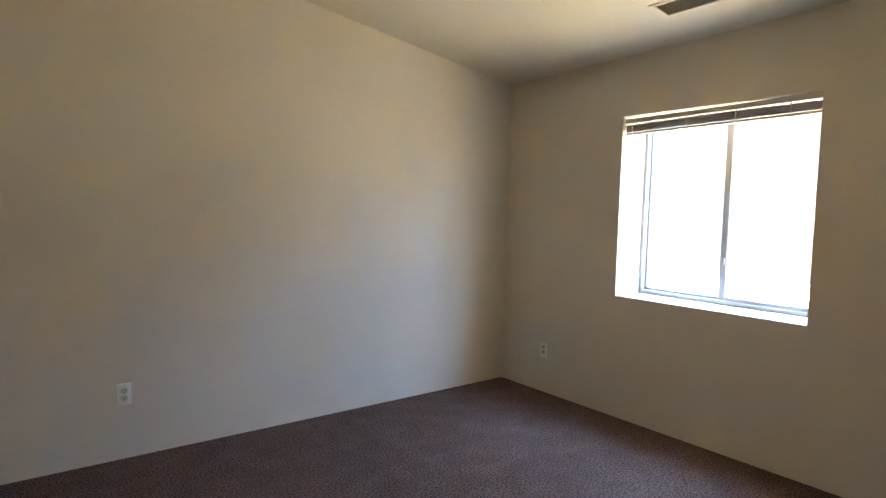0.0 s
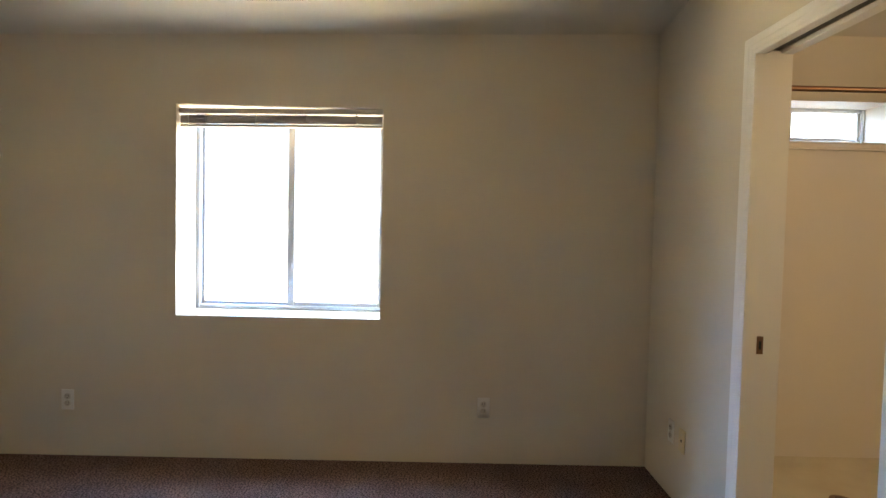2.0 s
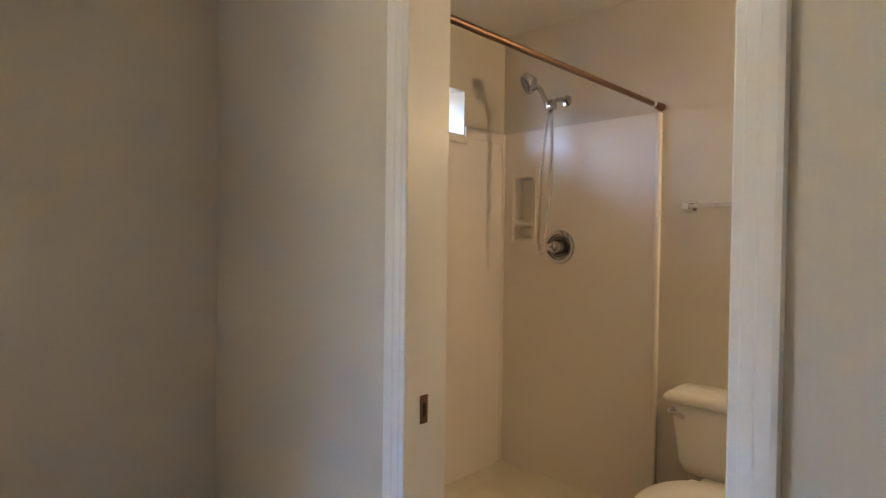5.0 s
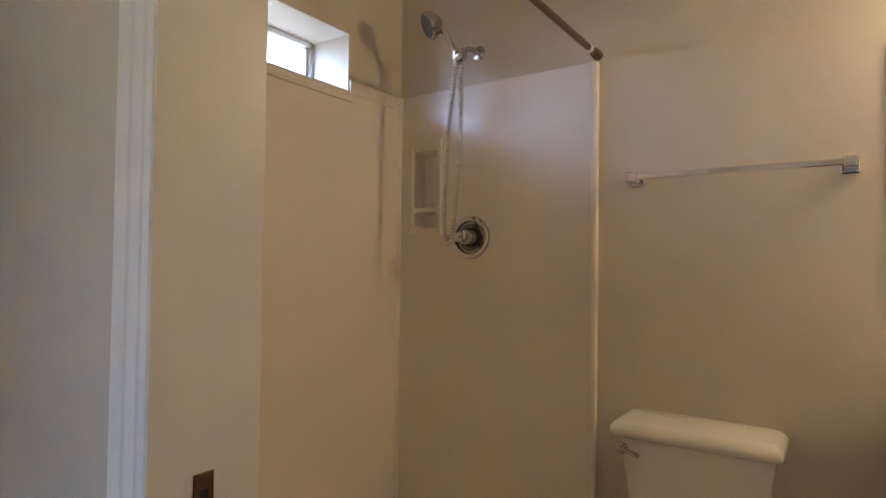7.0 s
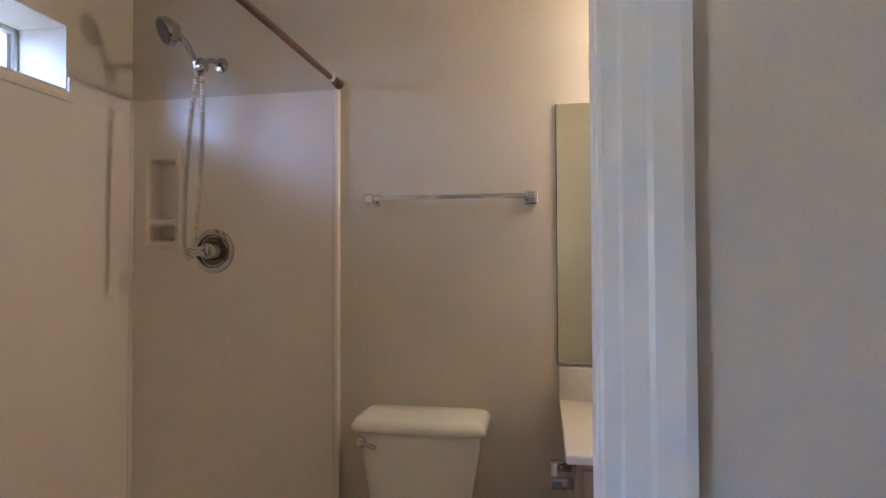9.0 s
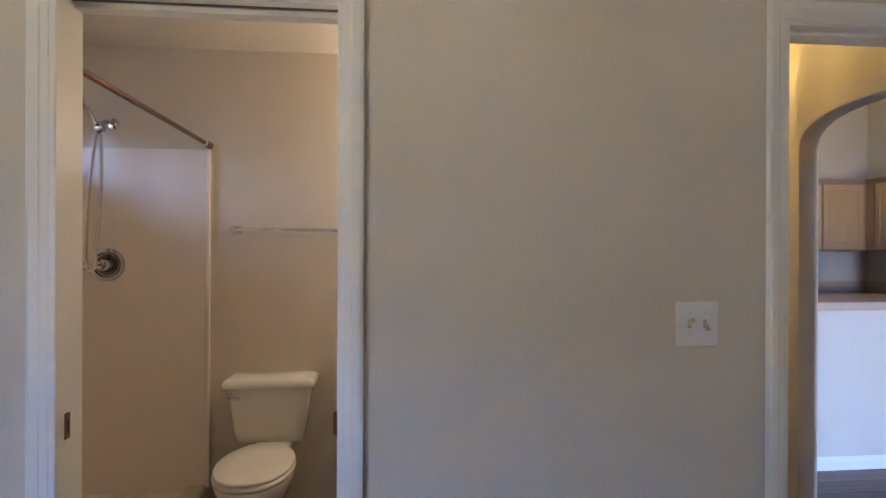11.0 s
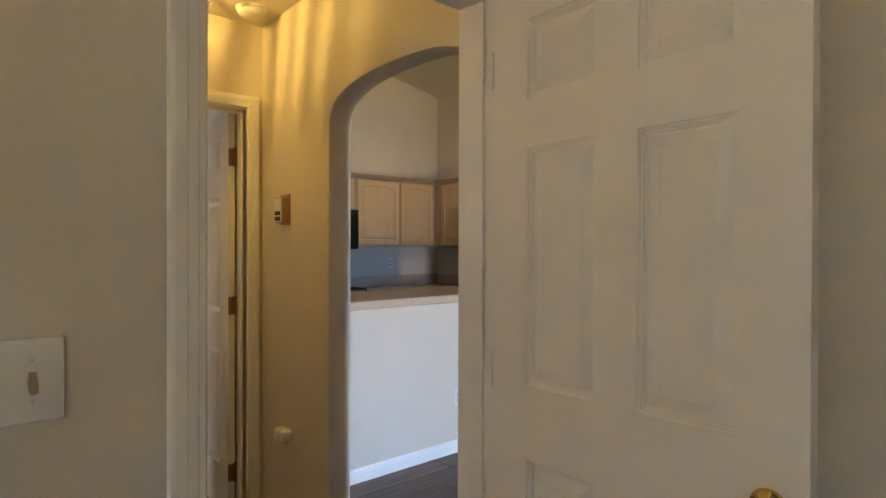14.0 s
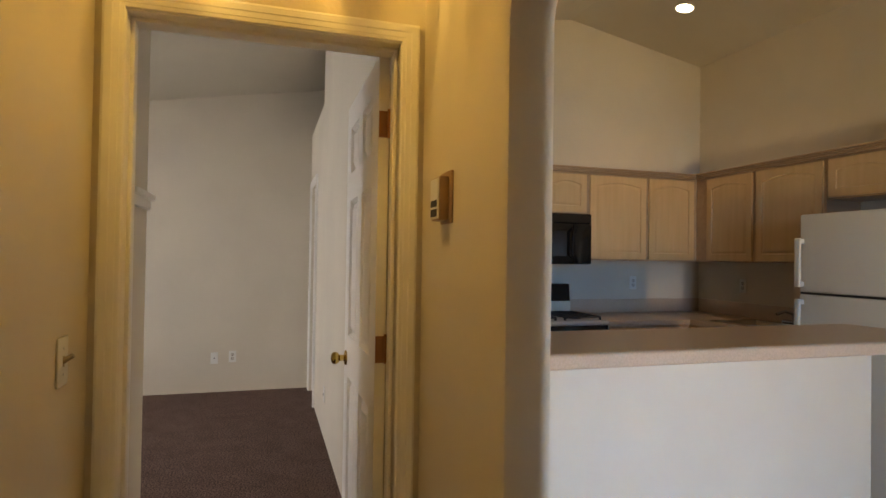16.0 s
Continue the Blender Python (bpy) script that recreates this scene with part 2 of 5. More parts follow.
def wall(name, axis, a0, a1, s0, s1, top, holes, label, material=None, z0=-0.02, cuts=()):
    """A wall across the axis from a0 to a1, along the other axis from s0 to s1; top is a height or a rule of s. holes: s0, s1, z0, z1."""
    rule = top if callable(top) else (lambda s: top)
    ss = sorted({s0, s1, *cuts, *[v for h in holes for v in h[:2]]})
    zs = sorted({z0, *[v for h in holes for v in h[2:] if v > z0]}) + [None]
    bm = bm_new()

    def p(a, s, z):
        z = rule(s) if z is None else z
        return bm.verts.new((a, s, z) if axis == "x" else (s, a, z))

    def full(i, j):
        if not (0 <= i < len(ss) - 1 and 0 <= j < len(zs) - 1):
            return False
        sm = (ss[i] + ss[i + 1]) / 2
        zt = zs[j + 1] if zs[j + 1] is not None else zs[j] + 0.01
        zm = (zs[j] + zt) / 2
        return not any(h[0] < sm < h[1] and h[2] < zm < h[3] for h in holes)

    for i in range(len(ss) - 1):
        for j in range(len(zs) - 1):
            if not full(i, j):
                continue
            a, b, c, d = ss[i], ss[i + 1], zs[j], zs[j + 1]
            for w in (a0, a1):
                bm.faces.new((p(w, a, c), p(w, b, c), p(w, b, d), p(w, a, d)))
            if not full(i - 1, j):
                bm.faces.new((p(a0, a, c), p(a1, a, c), p(a1, a, d), p(a0, a, d)))
            if not full(i + 1, j):
                bm.faces.new((p(a0, b, c), p(a1, b, c), p(a1, b, d), p(a0, b, d)))
            if not full(i, j - 1):
                bm.faces.new((p(a0, a, c), p(a1, a, c), p(a1, b, c), p(a0, b, c)))
            if not full(i, j + 1):
                bm.faces.new((p(a0, a, d), p(a1, a, d), p(a1, b, d), p(a0, b, d)))
    return solid(name, bm, material or M_WALL, label, "wall", "structure", smooth=0.3)


def slab(name, corners, thick, material, label, category="ceiling"):
    """A slab whose underside has the given corners; it reaches up by thick (or down, if negative)."""
    bm = bm_new()
    lo = [bm.verts.new(c) for c in corners]
    hi = [bm.verts.new((c[0], c[1], c[2] + thick)) for c in corners]
    bm.faces.new(lo[::-1]), bm.faces.new(hi)
    n = len(lo)
    for k in range(n):
        bm.faces.new((lo[k], lo[(k + 1) % n], hi[(k + 1) % n], hi[k]))
    return solid(name, bm, material, label, category, "structure", smooth=0.3)


PROFILE = [(0, 0), (0, 0.009), (0.003, 0.0115), (0.014, 0.0125), (0.017, 0.0142), (0.034, 0.0155), (0.038, 0.0175), (0.058, 0.0185), (0.066, 0.0165), (0.068, 0)]


def casing(parent, axis, face, out, s0, s1, top, width=0.068, material=None):
    """Moulded casing round an opening from s0 to s1 in the wall face at face, proud towards out (+1 or -1): two legs and a head, mitred."""
    k = width / 0.068

    def pt(s, z, v):
        return (face + out * v, s, z) if axis == "x" else (s, face + out * v, z)

    for which in range(3):
        bm = bm_new()
        if which < 2:
            s, sg = (s0, -1) if which == 0 else (s1, 1)
            a = [bm.verts.new(pt(s + sg * u * k, 0.0, v)) for u, v in PROFILE]
            b = [bm.verts.new(pt(s + sg * u * k, top + u * k, v)) for u, v in PROFILE]
        else:
            a = [bm.verts.new(pt(s0 - u * k, top + u * k, v)) for u, v in PROFILE]
            b = [bm.verts.new(pt(s1 + u * k, top + u * k, v)) for u, v in PROFILE]
        for i in range(len(a) - 1):
            bm.faces.new((a[i], a[i + 1], b[i + 1], b[i]))
        bm.faces.new(a), bm.faces.new(b)
        part("casing_head" if which == 2 else "casing_leg", bm, material or M_TRIM, parent, smooth=0.22)


def jamb(parent, axis, a0, a1, s0, s1, top, stop=None, t=0.019):
    """Jamb boards that line an opening whose clear width is s0 to s1, with an optional stop strip across it at stop."""
    def b(bm, s, e, lo, hi, f0=a0, f1=a1, bev=0.0015):
        return box(bm, f0, f1, s, e, lo, hi, bev, 1) if axis == "x" else box(bm, s, e, f0, f1, lo, hi, bev, 1)
    part("jamb", b(bm_new(), s0 - t, s0, 0, top), M_TRIM, parent)
    part("jamb", b(bm_new(), s1, s1 + t, 0, top), M_TRIM, parent)
    part("head_jamb", b(bm_new(), s0 - t, s1 + t, top, top + t), M_TRIM, parent)
    if stop:
        part("stop", b(bm_new(), s0, s0 + 0.011, 0, top, *stop), M_TRIM, parent)
        part("stop", b(bm_new(), s1 - 0.011, s1, 0, top, *stop), M_TRIM, parent)
        part("stop", b(bm_new(), s0 + 0.011, s1 - 0.011, top - 0.011, top, *stop), M_TRIM, parent)


def door_leaf(w, h=2.03, t=0.035):
    """A six-panel leaf: x from 0 (hinge) to w, y from 0 to t, z from 0 to h, panels sunk and raised on both faces."""
    bm = bm_new()
    st, mid = 0.115, 0.10
    pw = (w - 2 * st - mid) / 2
    xs = [0, st, st + pw, st + pw + mid, w - st, w]
    zs = [0, 0.235, 0.84, 1.02, 1.605, 1.725, 1.92, h]
    for y, sg in ((0, 1), (t, -1)):
        for i in range(5):
            for j in range(7):
                x0, x1, z0, z1 = xs[i], xs[i + 1], zs[j], zs[j + 1]
                if i in (1, 3) and j in (1, 3, 5):
                    rings = []
                    for inset, dep in ((0, 0), (0.0012, 0.0045), (0.006, 0.0052), (0.0072, 0.010), (0.012, 0.0106), (0.0132, 0.0152), (0.018, 0.0158), (0.042, 0.0045), (0.0435, 0.0032)):
                        d = y + sg * dep
                        rings.append([bm.verts.new(c) for c in ((x0 + inset, d, z0 + inset), (x1 - inset, d, z0 + inset), (x1 - inset, d, z1 - inset), (x0 + inset, d, z1 - inset))])
                    for a, b in zip(rings, rings[1:]):
                        for k in range(4):
                            bm.faces.new((a[k], a[(k + 1) % 4], b[(k + 1) % 4], b[k]))
                    bm.faces.new(rings[-1])
                else:
                    bm.faces.new([bm.verts.new(c) for c in ((x0, y, z0), (x1, y, z0), (x1, y, z1), (x0, y, z1))])
    for i in range(5):
        for z in (0, h):
            bm.faces.new([bm.verts.new(c) for c in ((xs[i], 0, z), (xs[i + 1], 0, z), (xs[i + 1], t, z), (xs[i], t, z))])
    for j in range(7):
        for x in (0, w):
            bm.faces.new([bm.verts.new(c) for c in ((x, 0, zs[j]), (x, t, zs[j]), (x, t, zs[j + 1]), (x, 0, zs[j + 1]))])
    return bm


KNOB = [(0, 0.066), (0.014, 0.0655), (0.022, 0.062), (0.0265, 0.053), (0.027, 0.045), (0.023, 0.036), (0.014, 0.029), (0.0125, 0.012), (0.02, 0.009), (0.031, 0.006), (0.033, 0.0)]


def hinged_door(at, rz, w, label, hinge_zs, hinge_mat, hinge_side=0):
    """An open six-panel door with knobs on both faces, latch plate and hinge leaves."""
    d = thing("door", at, label, "door", rz=rz)
    leaf = part("leaf", door_leaf(w), M_DOOR, d, smooth=0.12)
    leaf.location.z = 0.012
    for y, ax in ((-0.0, (0, -1, 0)), (0.035, (0, 1, 0))):
        k = part("knob", lathe(bm_new(), KNOB[::-1], (w - 0.062, y, 0.925), ax), M_BRASS, d, "polished brass door knob")
        part("keyway", lathe(bm_new(), [(0.0055, 0.0665), (0.0055, 0.0675), (0, 0.0675)], (w - 0.062, y, 0.925), ax, 12), M_BRONZE, k)
    part("latch_plate", box(bm_new(), w - 0.0005, w + 0.0015, 0.006, 0.029, 0.897, 0.953, 0.0005, 1), M_BRASS, d, "brass latch plate")
    part("latch_bolt", box(bm_new(), w + 0.001, w + 0.011, 0.011, 0.024, 0.917, 0.933, 0.002, 1), M_BRASS, d)
    for z in hinge_zs:
        bm = bm_new()
        box(bm, -0.0022, -0.0004, 0.002, 0.034, z - 0.044, z + 0.044, 0.0005, 1)
        cyl(bm, (-0.004, hinge_side, z - 0.046), (-0.004, hinge_side, z + 0.046), 0.0058, n=12)
        cyl(bm, (-0.004, hinge_side, z + 0.046), (-0.004, hinge_side, z + 0.05), 0.0068, n=12)
        part("hinge", bm, hinge_mat, d, "door hinge")
    return d

# ---- structure ----
E_X, N_Y = 3.82, 3.718                      # bedroom: window wall and north wall
BATH_S, BATH_W, CEIL = -1.638, 1.09, 2.45  # bathroom: back wall, west wall; flat ceilings
HALL_S, HALL_E = -1.685, 0.915
KIT_W, KIT_S = -3.42, -4.40
R2_S, R2_W = -6.10, 0.03


def bed_ceiling(x, y):
    return 2.344 + 0.133 * (E_X - x) + 0.024 * (N_Y - y)


def room2_ceiling(x):
    return 3.09 - 0.16 * (x - 0.1)


bm = bm_new()
bmesh.ops.create_grid(bm, x_segments=40, y_segments=40, size=400)
for v in bm.verts:
    v.co.z = -0.35
solid("ground", bm, M_GROUND, "bare sandy ground around the house", "ground", "structure")

# Unseen pale strip, added to cover the dim horizon line with white.
tagged(part("backdrop", box(bm_new(), 90, 92, -90, 110, -0.5, 4.2), M_PALE), "plain pale strip added to whiten the horizon beyond the windows", "backdrop", kind="structure")

WIN = (1.526, 2.672, 0.812, 1.990)
BWIN = (-1.303, -0.44, 1.866, 2.09)
wall("wall_east", "x", E_X, 4.16, -6.2, 3.85, 3.25, [WIN, BWIN, (-4.9, -3.7, 0.85, 2.05)], "tan textured drywall wall with deep window opening", cuts=(-1.82,))
wall("wall_north", "y", N_Y, 3.85, -3.56, E_X, 3.6, [(-0.54, -0.12, 0.0, 2.1)], "tan textured drywall wall")
wall("wall_south", "y", -0.14, 0.0, 0.0, E_X, 3.3, [(0.066, 0.842, -0.02, 2.055), (2.074, 2.850, -0.02, 2.055)], "tan textured drywall wall with two doorways")
wall("wall_west", "x", -0.13, 0.015, -0.06, N_Y, 3.6, [], "tan textured drywall wall behind the open door")
wall("wall_hall_south", "y", -1.82, HALL_S, 0.0, 0.98, 3.3, [(0.078, 0.857, -0.02, 2.055)], "tan drywall hall wall with doorway")
wall("wall_bath_south", "y", -1.82, BATH_S, 0.98, E_X, 3.3, [(3.595, 3.747, 1.32, 1.68)], "tan drywall bathroom wall")
wall("wall_hall_east", "x", HALL_E, BATH_W, HALL_S, -0.14, 3.0, [(-0.92, -0.165, -0.02, 2.055)], "tan drywall wall between hall and bathroom")
wall("wall_spare_west", "x", -0.08, R2_W, -4.77, -1.82, 3.6, [], "off-white drywall wall")
wall("wall_spare_low", "x", -0.08, R2_W, R2_S, -4.77, 2.63, [(-5.93, -5.33, -0.02, 2.06)], "off-white drywall partition with a plant ledge on top")
wall("wall_spare_closet", "x", -1.35, -1.25, R2_S, -4.6, 3.6, [], "plain closing wall")
wall("wall_spare_south", "y", -6.2, R2_S, -1.35, E_X, 3.6, [], "off-white drywall wall of the spare bedroom")
wall("wall_kitchen_south", "y", -4.55, KIT_S, KIT_W, -0.08, 3.7, [], "off-white drywall kitchen wall")
wall("wall_kitchen_west", "x", -3.56, KIT_W, -4.55, N_Y, 3.5, [], "off-white drywall kitchen wall")
wall("wall_spare_stub", "x", 0.938, 1.1, -2.56, -1.85, 3.3, [], "short drywall stub wall")

# hall wall with a bullnosed arch
ARC_C, ARC_R, ARC_Z, ARC_H, ARC_E = -0.592, 0.437, 1.86, 0.156, 2 / 2.6
bm = bm_new()
y0, y1, ztop = HALL_S, -0.06, 3.6
arc = [(ARC_C - ARC_R, 0.0)] + [(ARC_C - ARC_R * math.cos(a), ARC_Z + ARC_H * math.sin(a)) for a in [math.pi * k / 36 for k in range(37)]] + [(ARC_C + ARC_R, 0.0)]
RND = 0.022
rows = []
for depth, inset in ((0.015, RND), (0.015 - RND * 0.3, RND * 0.3), (0.015 - RND, 0.0), (-0.10 + RND, 0.0), (-0.10 + RND * 0.3, RND * 0.3), (-0.10, RND)):
    ring = []
    for k, (y, z) in enumerate(arc):
        ry, rz = ARC_R + inset, ARC_H + inset
        if k == 0 or k == len(arc) - 1:
            q = (ARC_C + (-ry if k == 0 else ry), -0.02)
        else:
            a = math.pi * (k - 1) / 36
            c = math.cos(a)
            q = (ARC_C - ry * math.copysign(abs(c) ** ARC_E, c), ARC_Z + rz * max(0.0, math.sin(a)) ** ARC_E)
        ring.append(bm.verts.new((depth - 0.015, q[0], q[1])))
    rows.append(ring)
for a, b in zip(rows, rows[1:]):
    for k in range(len(arc) - 1):
        bm.faces.new((a[k], a[k + 1], b[k + 1], b[k]))
for ring, x in ((rows[0], 0.0), (rows[-1], -0.115)):
    top = [bm.verts.new((x, v.co.y, ztop)) for v in ring]
    for k in range(1, len(ring) - 2):
        bm.faces.new((ring[k], ring[k + 1], top[k + 1], top[k]))
    for a, y in ((0, y0), (len(ring) - 1, y1)):
        k = 1 if a == 0 else len(ring) - 2
        c = [bm.verts.new((x, y, -0.02)), bm.verts.new((x, y, ARC_Z)), bm.verts.new((x, y, ztop))]
        bm.faces.new((c[0], ring[a], ring[k], c[1]))
        bm.faces.new((c[1], ring[k], top[k], c[2]))
solid("wall_arch", bm, M_WALL, "hall wall with a low bullnosed arch", "wall", "structure", smooth=0.7)

# ceilings
slab("ceiling_bedroom", [(x, y, bed_ceiling(x, y)) for x, y in ((-0.05, -0.05), (3.9, -0.05), (3.9, 3.82), (-0.05, 3.82))], 0.12, M_CEIL, "sloped textured drywall ceiling")
slab("ceiling_bathroom", [(1.0, -1.7, CEIL), (3.9, -1.7, CEIL), (3.9, -0.07, CEIL), (1.0, -0.07, CEIL)], 0.1, M_CEIL, "flat bathroom ceiling")
slab("ceiling_hall", [(-0.05, -1.76, CEIL), (0.99, -1.76, CEIL), (0.99, -0.07, CEIL), (-0.05, -0.07, CEIL)], 0.1, M_CEIL, "flat hall ceiling")
slab("ceiling_spare", [(x, y, room2_ceiling(x)) for x, y in ((-1.3, -6.1), (3.9, -6.1), (3.9, -1.77), (-1.3, -1.77))], 0.12, M_CEIL, "sloped spare bedroom ceiling")
bm = bm_new()
prof = [(-3.5, 3.19), (-2.05, 3.47), (-0.06, 3.22), (-0.06, 3.34), (-2.05, 3.6), (-3.5, 3.32)]
a, b = [[bm.verts.new((x, y, z)) for x, z in prof] for y in (-4.55, 3.85)]
bm.faces.new(a), bm.faces.new(b)
for k in range(6):
    bm.faces.new((a[k], a[(k + 1) % 6], b[(k + 1) % 6], b[k]))
solid("ceiling_living", bm, M_CEIL, "vaulted kitchen and living room ceiling", "ceiling", "structure", smooth=0.1)

# floors
slab("floor_bedroom", [(-0.02, -0.06, 0), (3.83, -0.06, 0), (3.83, 3.78, 0), (-0.02, 3.78, 0)], -0.05, M_CARPET, "brown speckled cut-pile carpet", "floor")
slab("floor_spare", [(-1.3, -6.08, 0), (3.83, -6.08, 0), (3.83, -1.76, 0), (-1.3, -1.76, 0)], -0.05, M_CARPET, "brown speckled cut-pile carpet", "floor")
FLOOR_WOOD = slab("floor_hall", [(-3.44, -4.48, -0.006), (-0.05, -4.48, -0.006), (-0.05, -1.76, -0.006), (0.98, -1.76, -0.006), (0.98, -0.06, -0.006), (-0.05, -0.06, -0.006), (-0.05, 3.78, -0.006), (-3.44, 3.78, -0.006)], -0.05, M_SLOT, "dark brown wood-look plank floor", "floor")
FLOOR_BATH = slab("floor_bathroom", [(0.98, -1.63, -0.006), (3.83, -1.63, -0.006), (3.83, -0.06, -0.006), (0.98, -0.06, -0.006)], -0.05, M_SLOT, "dark brown wood-look plank floor", "floor")

# ---- bedroom window ----
w1 = thing("window_1", (4.095, 2.099, 0), "white vinyl sliding window in a deep drywall recess", "window", kind="structure")
ya, yb, za, zb = -0.573, 0.573, 0.815, 1.988


def frame_ring(bm, x0, x1, a0, a1, b0, b1, t, bev=0.003):
    box(bm, x0, x1, a0, a0 + t, b0, b1, bev, 1)
    box(bm, x0, x1, a1 - t, a1, b0, b1, bev, 1)
    box(bm, x0, x1, a0 + t, a1 - t, b0, b0 + t, bev, 1)
    box(bm, x0, x1, a0 + t, a1 - t, b1 - t, b1, bev, 1)
    return bm


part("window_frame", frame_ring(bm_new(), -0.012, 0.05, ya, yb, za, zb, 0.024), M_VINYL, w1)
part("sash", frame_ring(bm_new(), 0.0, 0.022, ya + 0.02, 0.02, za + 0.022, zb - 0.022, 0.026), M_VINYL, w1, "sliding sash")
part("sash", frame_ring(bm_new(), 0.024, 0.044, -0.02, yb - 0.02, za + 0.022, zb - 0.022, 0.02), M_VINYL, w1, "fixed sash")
for a, b, x in ((ya + 0.045, -0.005, 0.011), (0.0, yb - 0.04, 0.034)):
    pane = part("pane", box(bm_new(), x - 0.002, x + 0.002, a, b, za + 0.045, zb - 0.04), M_GLASS, w1)
    pane.visible_shadow = False
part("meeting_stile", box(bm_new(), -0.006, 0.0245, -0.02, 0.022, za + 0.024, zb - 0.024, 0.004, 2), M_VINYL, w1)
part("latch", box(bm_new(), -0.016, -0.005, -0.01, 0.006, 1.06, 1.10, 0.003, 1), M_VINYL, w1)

bl = thing("window_blind", (3.855, 2.099, 0), "raised tan mini blind with stacked vinyl slats", "blind")
part("headrail", box(bm_new(), -0.02, 0.02, ya + 0.004, yb - 0.004, 1.951, 1.979, 0.003, 1), M_RAIL, bl, "pale headrail")
for k in range(11):
    s = part("slat", box(bm_new(), -0.0125, 0.0125, ya + 0.008, yb - 0.008, -0.0011, 0.0011, 0.0008, 1), M_BLIND, bl) if k == 0 else s.copy()
    if k:
        scene.collection.objects.link(s)
    s.location = (random.uniform(-0.002, 0.002), random.uniform(-0.001, 0.001), 1.940 - 0.0042 * k - random.uniform(0, 0.001))
part("bottom_rail", box(bm_new(), -0.0135, 0.0135, ya + 0.008, yb - 0.008, 1.876, 1.891, 0.004, 2), M_RAIL, bl)
for y in (-0.42, -0.14, 0.14, 0.42):
    part("ladder_tape", box(bm_new(), -0.0142, -0.0132, y - 0.004, y + 0.004, 1.878, 1.952), M_RAIL, bl, "pale ladder cord")
part("wand", cyl(bm_new(), (-0.022, yb - 0.06, 1.945), (-0.022, yb - 0.06, 1.88), 0.003, n=8), M_PLATE, bl)
bl.matrix_basis = bl.matrix_basis @ Matrix.Translation((0, 0, 1.97)) @ Matrix.Rotation(radians(-0.9), 4, "X") @ Matrix.Translation((0, 0, -1.97))

# ---- bathroom window ----
w2 = thing("window_2", (4.03, -0.878, 0), "small high shower window with obscure glass and aluminium frame", "window", kind="structure")
part("window_frame", frame_ring(bm_new(), -0.012, 0.05, -0.425, 0.438, 1.866, 2.09, 0.022), M_STEEL, w2)
part("sash", frame_ring(bm_new(), 0.0, 0.02, -0.41, 0.02, 1.901, 2.09, 0.02), M_STEEL, w2)
for a, b in ((-0.39, 0.0), (0.0, 0.41)):
    part("pane", box(bm_new(), 0.01, 0.014, a, b, 1.9, 2.083), M_FROST, w2).visible_shadow = False

# ---- doorways ----
d1 = thing("door_1", (0, 0, 0), "white cased doorway from bedroom to hall", "doorway", kind="structure")
jamb(d1, "y", -0.142, 0.002, 0.085, 0.823, 2.036, (-0.085, -0.04))
casing(d1, "y", 0.0, 1, 0.081, 0.827, 2.04, 0.064)
casing(d1, "y", -0.14, -1, 0.081, 0.827, 2.04, 0.064)
d2 = thing("door_2", (0, 0, 0), "white cased pocket-door opening to the bathroom", "doorway", kind="structure")
casing(d2, "y", 0.0, 1, 2.112, 2.818, 2.031, 0.070)
part("jamb", box(bm_new(), 2.828, 2.848, -0.1425, 0.002, 0, 2.05, 0.002, 1), M_TRIM, d2)
for a, b, c in ((-0.142, -0.095, 2.092), (-0.037, 0.002, 2.107)):
    part("split_jamb", box(bm_new(), c - 0.017, c, a, b, 0, 2.05, 0.002, 1), M_TRIM, d2)
    part("split_head_jamb", box(bm_new(), 2.107, 2.828, a, b, 2.036, 2.053, 0.002, 1), M_TRIM, d2)
part("track", box(bm_new(), 2.107, 2.828, -0.088, -0.045, 2.05, 2.07, 0.002, 1), M_TRACK, d2, "metal pocket-door track, coloured dark for the slot's shadow")
sp = part("strike_plate", box(bm_new(), 2.8255, 2.8282, -0.076, -0.05, 0.874, 0.944, 0.001, 1), M_BRONZE, d2, "bronze strike plate")
part("strike_hole", box(bm_new(), 2.8248, 2.8257, -0.068, -0.058, 0.893, 0.925), M_SLOT, sp)

pd = thing("pocket_door", (0, 0, 0), "white pocket door slid into the wall", "door")
part("leaf", box(bm_new(), 2.075, 2.110, -0.085, -0.045, 0.012, 2.04, 0.002, 1), M_DOOR, pd)
ed = part("edge_pull", box(bm_new(), 2.1095, 2.112, -0.076, -0.049, 0.86, 0.985, 0.001, 1), M_BRONZE, pd, "dark bronze edge pull")
part("pull_tab", box(bm_new(), 2.1115, 2.128, -0.069, -0.056, 0.865, 0.93, 0.002, 1), M_BRONZE, ed)

d3 = thing("door_3", (0, 0, 0), "cream cased doorway from hall to spare bedroom", "doorway", kind="structure")
jamb(d3, "y", -1.822, -1.683, 0.078, 0.838, 2.036, (-1.775, -1.73))
casing(d3, "y", HALL_S, 1, 0.076, 0.840, 2.04, 0.056)
casing(d3, "y", -1.82, -1, 0.074, 0.842, 2.04, 0.06)
d4 = thing("door_4", (0, 0, 0), "cream cased doorway from hall to bathroom", "doorway", kind="structure")
jamb(d4, "x", 0.913, 1.092, -0.90, -0.185, 2.036, (1.0, 1.04))
casing(d4, "x", HALL_E, -1, -0.904, -0.181, 2.04, 0.04)
casing(d4, "x", BATH_W, 1, -0.904, -0.181, 2.04, 0.04)
sk = part("strike_plate", box(bm_new(), 1.051, 1.087, -0.9002, -0.8985, 0.895, 0.955, 0.0005, 1), M_BRASS, d4, "brass strike plate")
